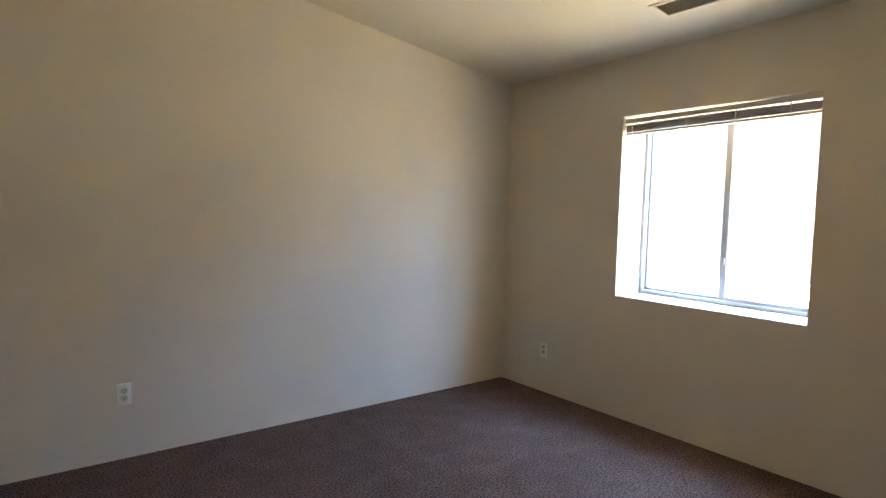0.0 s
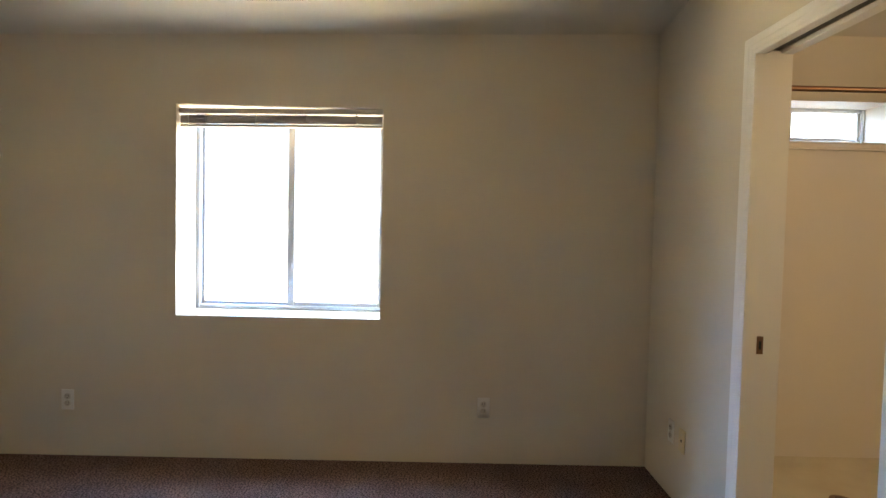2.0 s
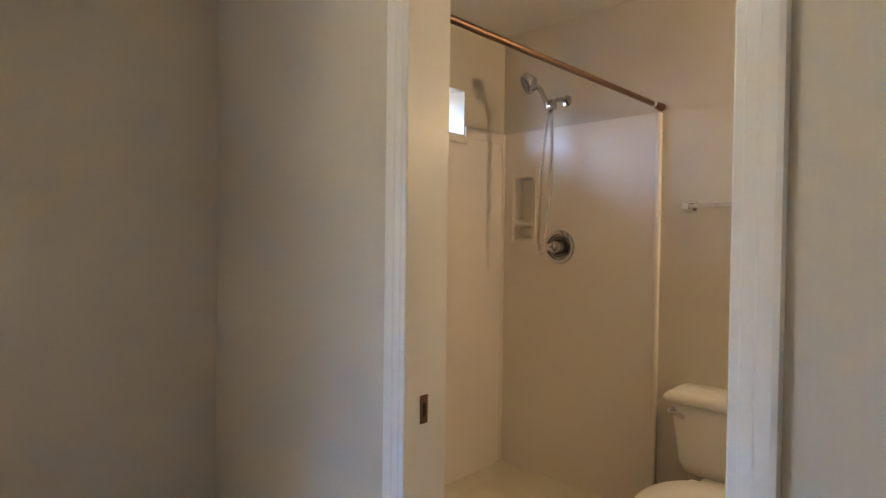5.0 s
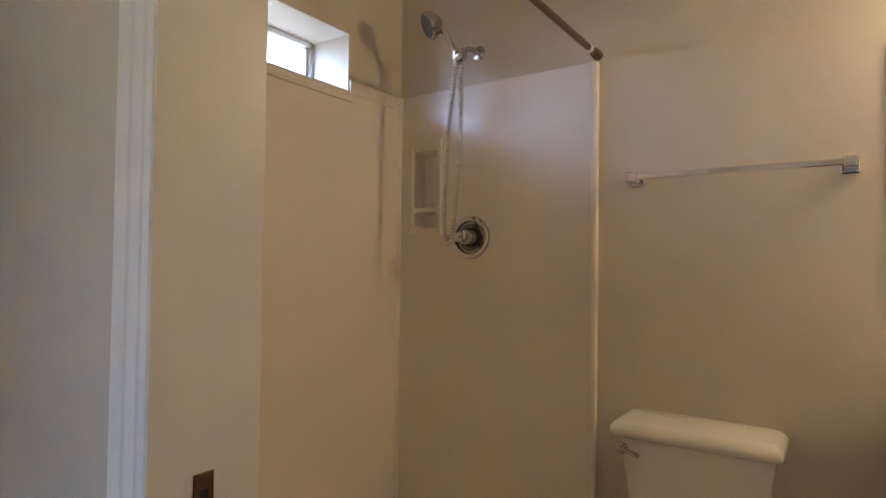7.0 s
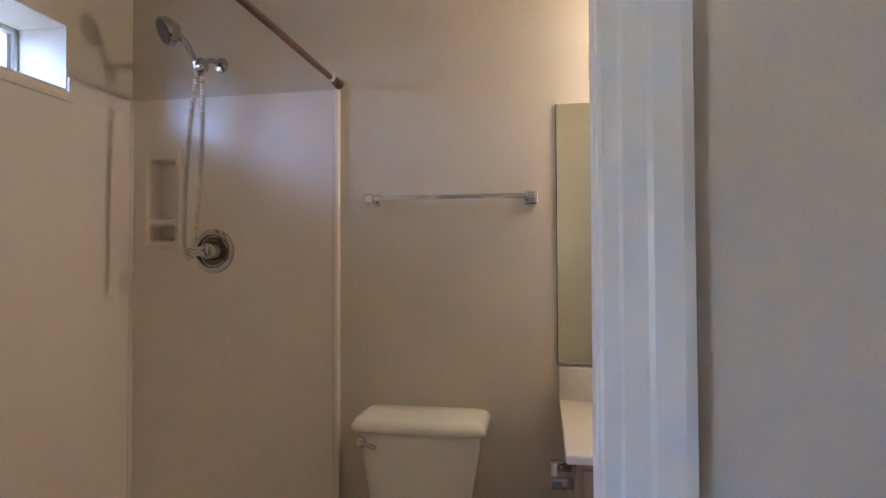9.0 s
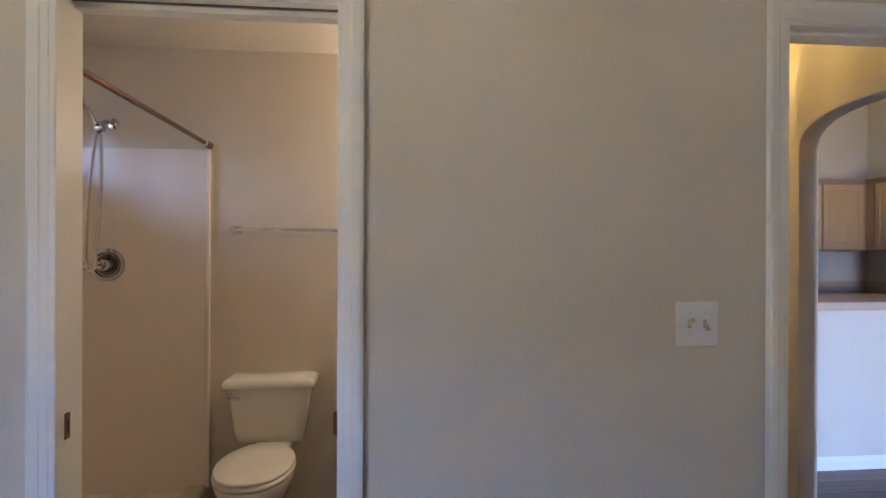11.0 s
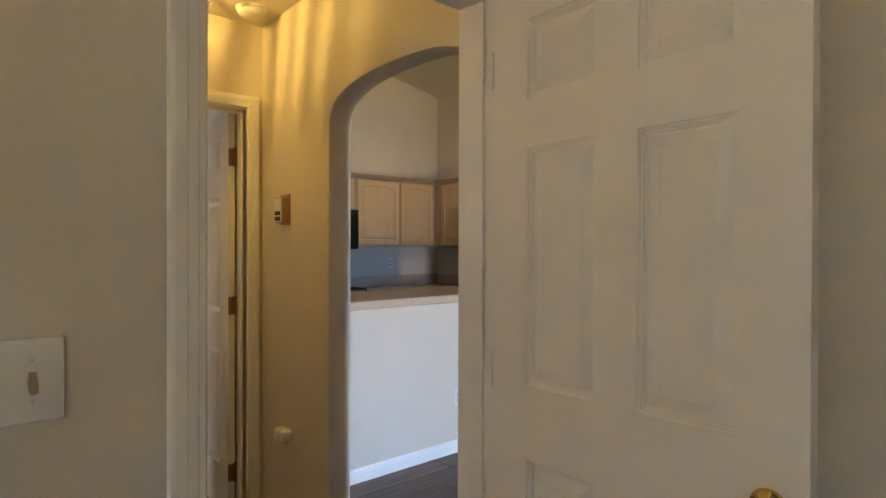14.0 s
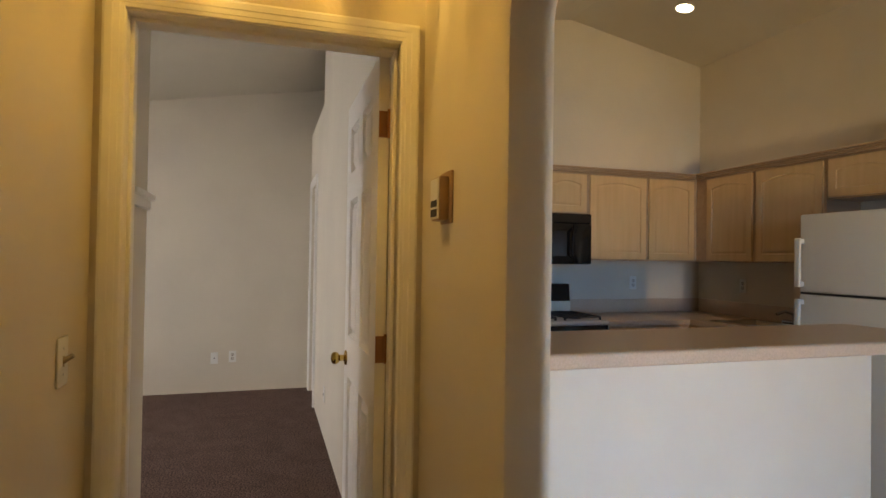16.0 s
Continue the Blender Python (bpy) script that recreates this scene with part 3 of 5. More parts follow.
part("strike_hole", box(bm_new(), 1.060, 1.076, -0.8988, -0.8978, 0.912, 0.938), M_SLOT, sk)
d5 = thing("door_5", (0, 0, 0), "white cased doorway at the end of the spare bedroom", "doorway", kind="structure")
casing(d5, "x", R2_W, 1, -5.93, -5.33, 2.05, 0.07)
# White slab added so the opening looks as bright as its lit interior.
part("leaf", box(bm_new(), -0.03, 0.005, -5.928, -5.332, 0.012, 2.055, 0.002, 1), M_DOOR, d5, "plain white slab put in for the doorway's lit interior")

hinged_door((0.094, 0.0, 0), 89.2, 0.735, "white six-panel hinged door standing open with brass knob", (0.28, 1.05, 1.83), M_TRIM, 0.0)
hinged_door((0.083, -1.822, 0), -90.0, 0.755, "white six-panel spare bedroom door standing open", (0.23, 1.07, 1.815), M_COPPER, 0.0)
hinged_door((1.10, -0.205, 0), -6, 0.73, "white six-panel bathroom door open flat against the wall", (0.28, 1.05, 1.83), M_BRASS, 0.0)

# ---- bathroom ----
sh = thing("shower_stall", (0, 0, 0), "cream fibreglass walk-in shower stall with low pan", "shower")
PX0, PX1, PY0, PY1 = 2.93, E_X - 0.004, -1.633, -0.145
bm = bm_new()
box(bm, PX0, PX0 + 0.115, PY0, PY1, 0.0, 0.115, 0.02, 4)
# pan floor dished to the drain
nx, ny = 20, 28
gx = [PX0 + 0.1 + (PX1 - PX0 - 0.1) * i / nx for i in range(nx + 1)]
gy = [PY0 + (PY1 - PY0) * j / ny for j in range(ny + 1)]
vs = {}
for i, x in enumerate(gx):
    for j, y in enumerate(gy):
        d = math.hypot(x - 3.39, y + 0.83)
        edge = min(x - gx[0], gx[-1] - x, y - gy[0], gy[-1] - y)
        lip = max(0.0, 1 - edge / 0.05) ** 2 * 0.055
        vs[i, j] = bm.verts.new((x, y, 0.028 + 0.014 * min(1, d) + lip))
for i in range(nx):
    for j in range(ny):
        bm.faces.new((vs[i, j], vs[i + 1, j], vs[i + 1, j + 1], vs[i, j + 1]))
part("pan", bm, M_PAN, sh, "cream shower pan with curb", smooth=1.0)
dr = part("drain", lathe(bm_new(), [(0.056, 0.0), (0.054, 0.005), (0.045, 0.0065), (0.0, 0.0065)], (3.39, -0.83, 0.029), n=32), M_BRONZE, sh, "round bronze drain")
for k in range(5):
    part("drain_slot", box(bm_new(), 3.36 + 0.013 * k, 3.366 + 0.013 * k, -0.83 - 0.03 + abs(k - 2) * 0.006, -0.83 + 0.03 - abs(k - 2) * 0.006, 0.0352, 0.0366), M_SLOT, dr)
TOPZ = 1.908
# back panel with two sunk niches
NI = [(3.61, 3.732, 1.42, 1.665), (3.61, 3.732, 1.33, 1.405)]
bm = bm_new()
xs = sorted({PX0, PX1, 3.61, 3.732})
zs = sorted({0.08, TOPZ, 1.33, 1.405, 1.42, 1.665})
YF = -1.625
for i in range(len(xs) - 1):
    for j in range(len(zs) - 1):
        c = (xs[i] + xs[i + 1]) / 2, (zs[j] + zs[j + 1]) / 2
        if any(n[0] < c[0] < n[1] and n[2] < c[1] < n[3] for n in NI):
            continue
        bm.faces.new([bm.verts.new((x, YF, z)) for x, z in ((xs[i], zs[j]), (xs[i + 1], zs[j]), (xs[i + 1], zs[j + 1]), (xs[i], zs[j + 1]))])
for x0, x1, z0, z1 in NI:
    def loop(g, y, r=0.018):
        out = []
        for cx, cz, a0 in ((x1 - r, z1 - r, 0), (x0 + r, z1 - r, 90), (x0 + r, z0 + r, 180), (x1 - r, z0 + r, 270)):
            for k in range(5):
                a = radians(a0 + 22.5 * k)
                out.append((cx + (r - g) * math.cos(a), cz + (r - g) * math.sin(a), y))
        return [bm.verts.new((x, y, z)) for x, z, y in out]
    sq = [bm.verts.new(c) for c in ((x1, YF, z1), (x0, YF, z1), (x0, YF, z0), (x1, YF, z0))]
    l0, l1, l2 = loop(0, YF), loop(0.004, YF - 0.006), loop(0.012, YF - 0.06)
    n = len(l0)
    for q in range(4):
        for k in range(4):
            bm.faces.new((sq[q], l0[q * 5 + k], l0[q * 5 + k + 1]))
        bm.faces.new((sq[q], l0[q * 5 + 4], l0[(q * 5 + 5) % n], sq[(q + 1) % 4]))
    for a, b in ((l0, l1), (l1, l2)):
        for k in range(n):
            bm.faces.new((a[k], a[(k + 1) % n], b[(k + 1) % n], b[k]))
    bm.faces.new(l2)
part("back_panel", bm, M_FIBER, sh, "glossy surround panel with two shampoo niches", smooth=0.7)
bm = bm_new()
box(bm, 3.588, 3.601, YF - 0.002, YF + 0.006, 1.315, 1.705, 0.0025, 2)
box(bm, 3.738, 3.751, YF - 0.002, YF + 0.004, 1.315, 1.685, 0.002, 2)
box(bm, 3.588, 3.751, YF - 0.002, YF + 0.004, 1.303, 1.315, 0.002, 2)
part("niche_moulding", bm, M_FIBER, sh)
part("edge_flange", box(bm_new(), PX0 - 0.012, PX0 + 0.012, -1.641, -1.612, 0.1, TOPZ, 0.007, 3), M_FIBER, sh, "rounded panel edge")
part("side_panel", box(bm_new(), PX1 - 0.008, PX1 + 0.002, YF, PY1, 0.08, BWIN[2] - 0.012, 0.002, 1), M_FIBER, sh, "glossy surround panel under the window")
part("side_panel", box(bm_new(), PX1 - 0.008, PX1 + 0.002, YF, BWIN[0] - 0.004, BWIN[2] - 0.012, TOPZ, 0.001, 1), M_FIBER, sh)
part("ledge", box(bm_new(), PX1 - 0.02, PX1 - 0.007, BWIN[0] - 0.01, PY1, BWIN[2] - 0.05, BWIN[2] - 0.035, 0.005, 2), M_FIBER, sh)
part("cove", tube(bm_new(), [(PX1 - 0.004, YF + 0.004, 0.1), (PX1 - 0.004, YF + 0.004, TOPZ)], 0.014, 12), M_FIBER, sh)
part("front_panel", box(bm_new(), PX0, PX1, -0.150, -0.141, 0.08, TOPZ, 0.002, 1), M_FIBER, sh)

# Bronze colour stands in for the shadow on this chrome rod.
rod = thing("shower_curtain_rod", (0, 0, 0), "chrome shower curtain rod, coloured dark bronze for its shadow", "curtain rod")
part("rod", cyl(bm_new(), (2.925, -1.63, 1.932), (2.925, -0.141, 1.932), 0.0115, n=16), M_BRONZE, rod)
for y0, y1 in ((-1.637, -1.596), (-0.141, -0.18)):
    part("end_cap", cyl(bm_new(), (2.925, y0, 1.932), (2.925, y1, 1.932), 0.019, 0.016, n=20), M_BRONZE, rod)
part("tension_collar", cyl(bm_new(), (2.925, -1.56, 1.932), (2.925, -1.54, 1.932), 0.0135, n=16), M_PLATE, rod, "pale plastic collar")

vt = thing("shower_valve", (3.44, YF, 1.292), "chrome round shower valve with lever handle", "shower valve")
part("escutcheon", lathe(bm_new(), [(0.088, 0.0), (0.088, 0.004), (0.084, 0.011), (0.074, 0.0135), (0.066, 0.011), (0.060, 0.005), (0.0, 0.005)], (0, 0, 0), (0, 1, 0), 48), M_CHROME, vt)
# Darkened chrome ring stands in for the shadow between escutcheon and hub.
part("shadow_ring", lathe(bm_new(), [(0.057, 0.0045), (0.057, 0.0065), (0.036, 0.0065), (0.036, 0.0045)], (0, 0, 0), (0, 1, 0), 40), M_DARKCHROME, vt, "dark ring put in for the shadow round the hub")
part("hub", lathe(bm_new(), [(0.038, 0.0), (0.037, 0.02), (0.031, 0.03), (0.031, 0.055), (0.025, 0.066), (0.0, 0.068)], (0, 0, 0), (0, 1, 0), 28), M_CHROME, vt)
lv = bm_new()
cyl(lv, (0.0, 0.052, 0.0), (0.055, 0.058, -0.003), 0.024, 0.0155, 20)
cyl(lv, (0.055, 0.058, -0.003), (0.088, 0.061, -0.006), 0.0155, 0.017, 20)
part("lever", lv, M_CHROME, vt)

hs = thing("hand_shower", (0.035, -0.0265, -0.008), "chrome hand shower on a wall arm with coiled metal hose", "shower head")
part("arm_flange", lathe(bm_new(), [(0.03, 0), (0.028, 0.006), (0.012, 0.012), (0, 0.012)], (3.385, -1.611, 2.045), (0, 1, 0)), M_CHROME, hs)
part("arm", tube(bm_new(), [(3.385, -1.605, 2.045), (3.385, -1.56, 2.045), (3.388, -1.53, 2.038), (3.395, -1.50, 2.015)], 0.0105, 12), M_CHROME, hs)
part("bracket", lathe(bm_new(), [(0.016, -0.03), (0.022, -0.02), (0.023, 0.012), (0.015, 0.03)], (3.40, -1.49, 2.0), (0.1, 0.2, -1)), M_CHROME, hs)
part("handle", tube(bm_new(), [(3.402, -1.48, 1.965), (3.41, -1.468, 2.015), (3.43, -1.445, 2.075), (3.452, -1.42, 2.105)], 0.013, 14), M_CHROME, hs)
hd = part("spray_head", lathe(bm_new(), [(0.015, -0.05), (0.033, -0.036), (0.051, -0.013), (0.054, 0.006), (0.05, 0.013), (0, 0.013)], (3.475, -1.395, 2.105), (0.55, 0.7, -0.45), 36), M_CHROME, hs)
M_DARKSTEEL = mat("dark_spray_face", (0.12, 0.12, 0.135), 0.3, 0.6)
hn = bm_new()
lathe(hn, [(0.043, 0.0), (0.041, 0.003), (0.0, 0.003)], Vector((3.475, -1.395, 2.105)) + 0.0125 * Vector((0.55, 0.7, -0.45)).normalized(), (0.55, 0.7, -0.45), 28)
face = part("spray_face", hn, M_DARKSTEEL, hd, "grey spray face")
axis = Vector((0.55, 0.7, -0.45)).normalized()
side = axis.cross(Vector((0, 0, 1))).normalized()
over = side.cross(axis)
nz = bm_new()
for ring_r, count in ((0.012, 6), (0.024, 12), (0.035, 18)):
    for k in range(count):
        a = 2 * math.pi * k / count
        lathe(nz, [(0.0026, 0), (0.0022, 0.0025), (0, 0.003)], Vector((3.475, -1.395, 2.105)) + 0.0153 * axis + ring_r * (math.cos(a) * side + math.sin(a) * over), axis, 6)
tagged(part("spray_nozzles", nz, M_CHROME, hd, "rings of small pale spray nozzles"), kind="stuff")
part("cross_knob", lathe(bm_new(), [(0.012, 0), (0.024, 0.008), (0.024, 0.03), (0.016, 0.038), (0, 0.038)], (3.405, -1.485, 1.995), (-1, 0.25, 0.1)), M_CHROME, hs)
# corrugated hose: two strands that meet in a loop
hose = []
for k in range(121):
    f = k / 120
    if f < 0.47:
        g = f / 0.47
        hose.append((3.405 + 0.045 * g + 0.012 * math.sin(3.1 * g), -1.475 + 0.005 * g, 1.965 - 0.62 * g))
    elif f < 0.57:
        a = math.pi * (f - 0.47) / 0.10
        hose.append((3.4275 + 0.0225 * math.cos(a), -1.47, 1.345 - 0.075 * math.sin(a)))
    else:
        g = (f - 0.57) / 0.43
        hose.append((3.405 - 0.018 * math.sin(2.6 * g) - 0.01 * g, -1.47 - 0.01 * g, 1.345 + 0.62 * g))
bm = bm_new()
seglen, prev = 0.0124, Vector(hose[0])
fine = [Vector(hose[0])]
for q in hose[1:]:
    q = Vector(q)
    while (q - prev).length > seglen / 4:
        prev = prev + (q - prev).normalized() * seglen / 4
        fine.append(prev.copy())
rings = []
for k, p in enumerate(fine):
    d = (fine[min(k + 1, len(fine) - 1)] - fine[max(k - 1, 0)]).normalized()
    s = d.cross(Vector((0, 1, 0))).normalized()
    u = s.cross(d)
    r = (0.0045, 0.0105, 0.0116, 0.0105)[k % 4]
    rings.append([bm.verts.new(p + r * (math.cos(a) * s + math.sin(a) * u)) for a in [2 * math.pi * j / 8 for j in range(8)]])
for a, b in zip(rings, rings[1:]):
    for j in range(8):
        bm.faces.new((a[j], a[(j + 1) % 8], b[(j + 1) % 8], b[j]))
part("hose", bm, M_HOSE, hs, "corrugated metal hose", smooth=1.5)

tb = thing("towel_bar", (0, -0.0265, 0), "square chrome towel bar", "towel bar")
part("bar", box(bm_new(), 2.19, 2.785, -1.552, -1.536, 1.470, 1.488, 0.002, 1), M_BAR, tb)
for x in (2.184, 2.772):
    p = part("post", box(bm_new(), x - 0.004, x + 0.026, -1.608, -1.53, 1.464, 1.494, 0.002, 1), M_BAR, tb)
    part("base", box(bm_new(), x - 0.012, x + 0.034, -1.6125, -1.602, 1.454, 1.504, 0.003, 1), M_BAR, p)

# toilet
TX = 2.572
wc = thing("toilet", (TX, -0.015, 0), "white two-piece porcelain toilet with closed lid", "toilet")


def oval(bm, rings, n=36):
    """Rings of (centre y, half width, half length, z, squareness) skinned into a shell."""
    made = []
    for cy, w, l, z, sq in rings:
        ring = []
        for k in range(n):
            a = 2 * math.pi * k / n
            c, s = math.cos(a), math.sin(a)
            e = 2 / sq
            ring.append(bm.verts.new((w * math.copysign(abs(c) ** e, c), cy + l * math.copysign(abs(s) ** e, s), z)))
        made.append(ring)
    for a, b in zip(made, made[1:]):
        for k in range(n):
            bm.faces.new((a[k], a[(k + 1) % n], b[(k + 1) % n], b[k]))
    bm.faces.new(made[0][::-1]), bm.faces.new(made[-1])
    return bm


part("bowl", oval(bm_new(), [(-1.2, 0.105, 0.22, 0.0, 3), (-1.2, 0.1, 0.215, 0.03, 3), (-1.19, 0.095, 0.2, 0.12, 2.6), (-1.14, 0.11, 0.22, 0.2, 2.3), (-1.07, 0.15, 0.25, 0.29, 2.1), (-1.03, 0.178, 0.25, 0.36, 2.1), (-1.02, 0.184, 0.25, 0.392, 2.1), (-1.02, 0.18, 0.246, 0.4, 2.1)]), M_PORC, wc, smooth=1.0)
part("deck", box(bm_new(), -0.11, 0.11, -1.45, -1.2, 0.30, 0.397, 0.025, 3), M_PORC, wc)
part("seat", oval(bm_new(), [(-1.02, 0.182, 0.24, 0.402, 2.15), (-1.02, 0.19, 0.248, 0.408, 2.15), (-1.02, 0.19, 0.248, 0.418, 2.15), (-1.02, 0.184, 0.242, 0.422, 2.15)]), M_SEAT, wc, smooth=1.0)
part("lid", oval(bm_new(), [(-1.025, 0.178, 0.235, 0.424, 2.15), (-1.025, 0.186, 0.243, 0.430, 2.15), (-1.025, 0.185, 0.242, 0.438, 2.15), (-1.025, 0.165, 0.22, 0.447, 2.15), (-1.025, 0.08, 0.12, 0.450, 2.1)]), M_SEAT, wc, smooth=1.0)
for x in (-0.075, 0.075):
    part("seat_hinge", box(bm_new(), x - 0.025, x + 0.025, -1.285, -1.25, 0.398, 0.432, 0.008, 2), M_SEAT, wc)
part("tank", oval(bm_new(), [(-1.50, 0.14, 0.075, 0.39, 5), (-1.50, 0.165, 0.087, 0.40, 6), (-1.50, 0.178, 0.092, 0.445, 7), (-1.5, 0.212, 0.098, 0.672, 7), (-1.5, 0.212, 0.098, 0.684, 7)], 48), M_PORC, wc, smooth=0.9)
part("tank_lid", oval(bm_new(), [(-1.495, 0.216, 0.103, 0.672, 12), (-1.495, 0.228, 0.110, 0.676, 14), (-1.495, 0.231, 0.113, 0.687, 15), (-1.495, 0.229, 0.111, 0.700, 15), (-1.495, 0.217, 0.097, 0.716, 12), (-1.495, 0.205, 0.088, 0.720, 10)], 56), M_PORC, wc, "white porcelain tank lid", smooth=0.9)
lv = part("flush_lever", lathe(bm_new(), [(0.017, 0), (0.016, 0.008), (0.008, 0.012), (0.008, 0.022), (0, 0.022)], (0.192, -1.404, 0.638), (0, 1, 0)), M_CHROME, wc, "chrome flush lever")
bm = bm_new()
tube(bm, [(0.192, -1.386, 0.638), (0.172, -1.38, 0.637), (0.148, -1.378, 0.632), (0.135, -1.378, 0.627)], 0.0075, 10)
part("lever_arm", bm, M_CHROME, lv)

for o in wc.children:
    if o.name.split(".")[0] in ("bowl", "seat", "lid", "seat_hinge", "deck"):
        o.scale.x, o.location.x = 0.9, -0.02

# vanity
vn = thing("vanity_cabinet", (0, -0.0265, 0), "brown wood bathroom vanity cabinet", "vanity")
part("body", box(bm_new(), 1.07, 2.075, -1.606, -1.05, 0.09, 0.733, 0.003, 1), M_VANITY, vn)
part("toe_kick", box(bm_new(), 1.07, 2.075, -1.606, -1.11, 0.0, 0.09), M_SLOT, vn)
for x0, x1 in ((1.09, 1.565), (1.58, 2.055)):
    dd = part("cabinet_door", box(bm_new(), x0, x1, -1.05, -1.032, 0.12, 0.71, 0.004, 2), M_VANITY, vn)
    part("door_panel", box(bm_new(), x0 + 0.06, x1 - 0.06, -1.034, -1.027, 0.18, 0.65, 0.006, 2), M_VANITY, dd)
vt2 = thing("vanity_countertop", (0, -0.0265, 0), "cream marbled vanity top with backsplash and basin", "vanity top")
bm = bm_new()
box(bm, 1.067, 2.102, -1.61, -1.0, 0.733, 0.757, 0.006, 3)
part("slab", bm, M_MARBLE, vt2)
part("backsplash", box(bm_new(), 1.067, 2.102, -1.611, -1.59, 0.755, 0.872, 0.004, 2), M_MARBLE, vt2)
basin = part("basin", oval(bm_new(), [(-1.28, 0.215, 0.165, 0.7575, 2), (-1.28, 0.21, 0.16, 0.7595, 2), (-1.28, 0.20, 0.15, 0.7585, 2)]), M_MARBLE, vt2, "oval basin rim", smooth=1.0)
basin.location.x = 1.55
fc = thing("basin_faucet", (1.55, -1.53, 0.757), "chrome basin faucet with clear knob", "faucet")
part("base", box(bm_new(), -0.075, 0.075, -0.025, 0.025, 0.0, 0.022, 0.01, 3), M_CHROME, fc)
part("spout", tube(bm_new(), [(0, 0, 0.015), (0, 0.02, 0.05), (0, 0.07, 0.062), (0, 0.11, 0.05)], 0.013, 12), M_CHROME, fc)
part("knob", lathe(bm_new(), [(0.012, 0.02), (0.016, 0.045), (0.03, 0.055), (0.033, 0.08), (0.022, 0.1), (0, 0.103)], (0, -0.005, 0), n=14), M_GLASS, fc, "clear acrylic knob")

mi = thing("wall_mirror", (0, -0.0265, 0), "frameless wall mirror in a thin chrome channel", "mirror")
part("glass", box(bm_new(), 1.09, 2.104, -1.6118, -1.606, 0.882, 1.812), M_MIRROR, mi)
part("channel", box(bm_new(), 1.09, 2.105, -1.6118, -1.6015, 0.873, 0.886, 0.001, 1), M_CHROME, mi)
part("edge", box(bm_new(), 2.1045, 2.1065, -1.6118, -1.6055, 0.882, 1.812), M_SLOT, mi)

lb = thing("vanity_light", (0, -0.0265, 0), "mirrored vanity light bar with lit globe bulbs", "wall light")
plate = part("backplate", box(bm_new(), 1.27, 1.885, -1.612, -1.585, 1.905, 2.03, 0.004, 2), M_CHROME, lb)
part("plate_edge", frame_ring(bm_new(), 0, 0.006, -0.3075, 0.3075, -0.0625, 0.0625, 0.006, 0.001), M_BRONZE, plate).matrix_basis = pose(1.5775, -1.5845, 1.9675, 0, 0, 90)
for k in range(4):
    x = 1.80 - 0.148 * k
    bu = part("socket", cyl(bm_new(), (x, -1.586, 1.968), (x, -1.522, 1.968), 0.02, 0.017), M_CHROME, lb)
    g = bm_new()
    bmesh.ops.create_uvsphere(g, u_segments=20, v_segments=12, radius=0.04, matrix=Matrix.Translation((x, -1.485, 1.968)))
    part("bulb", g, M_BULB, bu, "glowing globe bulb").visible_shadow = False
    lamp("vanity_bulb_light", "POINT", (x, -1.485, 1.968), 1.6, (1.0, 0.75, 0.45), radius=0.04).parent = lb

tp = thing("toilet_paper_holder", (2.077, -1.25, 0.63), "chrome toilet paper holder on the vanity side", "paper holder")
for y in (-0.07, 0.07):
    part("post", box(bm_new(), -0.002, 0.06, y - 0.012, y + 0.012, -0.015, 0.015, 0.004, 2), M_CHROME, tp)
part("roller", cyl(bm_new(), (0.05, -0.06, 0.0), (0.05, 0.06, 0.0), 0.009, n=14), M_PLATE, tp)

# ---- kitchen ----


def arch_door(parent, axis, face, out, s0, s1, z0, z1):
    """A cabinet door with a raised panel whose top is a low arch; hung in the plane at face, proud towards out."""
    bm = bm_new()
    m = 0.052
    n = 14

    def P(s, z, v):
        return bm.verts.new((face + out * v, s, z) if axis == "x" else (s, face + out * v, z))

    def outline(g, v):
        a, b, lo, hi = s0 + m + g, s1 - m - g, z0 + m + g, z1 - m - g - 0.0
        rise = 0.030 * min(1.0, (z1 - z0) / 0.5 + 0.3)
        pts = [(a, lo), (b, lo)]
        for k in range(n + 1):
            f = k / n
            pts.append((b + (a - b) * f, hi - rise + rise * math.sin(math.pi * f)))
        return [P(s, z, v) for s, z in pts]

    T = 0.019
    outer = [P(s0, z0, T), P(s1, z0, T), P(s1, z1, T), P(s0, z1, T)]
    l0, l1, l2, l3, l4 = outline(0, T), outline(0.003, T - 0.006), outline(0.008, T - 0.007), outline(0.026, T - 0.001), outline(0.028, T - 0.001)
    bm.faces.new((outer[0], outer[1], l0[1], l0[0]))
    bm.faces.new((outer[1], outer[2], l0[2], l0[1]))
    for k in range(2, 2 + n):
        t0, t1 = l0[k], l0[k + 1]
        bm.faces.new((outer[2], t0, t1)) if k < 2 + n // 2 else bm.faces.new((outer[3], t0, t1))
    bm.faces.new((outer[2], l0[2 + n // 2], outer[3]))
    bm.faces.new((outer[3], outer[0], l0[0], l0[-1]))
    for a, b in ((l0, l1), (l1, l2), (l2, l3), (l3, l4)):
        for k in range(len(a)):
            bm.faces.new((a[k], a[(k + 1) % len(a)], b[(k + 1) % len(b)], b[k]))
    bm.faces.new(l4)
    back = [P(s0, z0, 0), P(s1, z0, 0), P(s1, z1, 0), P(s0, z1, 0)]
    for k in range(4):
        bm.faces.new((outer[k], outer[(k + 1) % 4], back[(k + 1) % 4], back[k]))
    return part("cabinet_door", bm, M_MAPLE, parent, smooth=0.4)


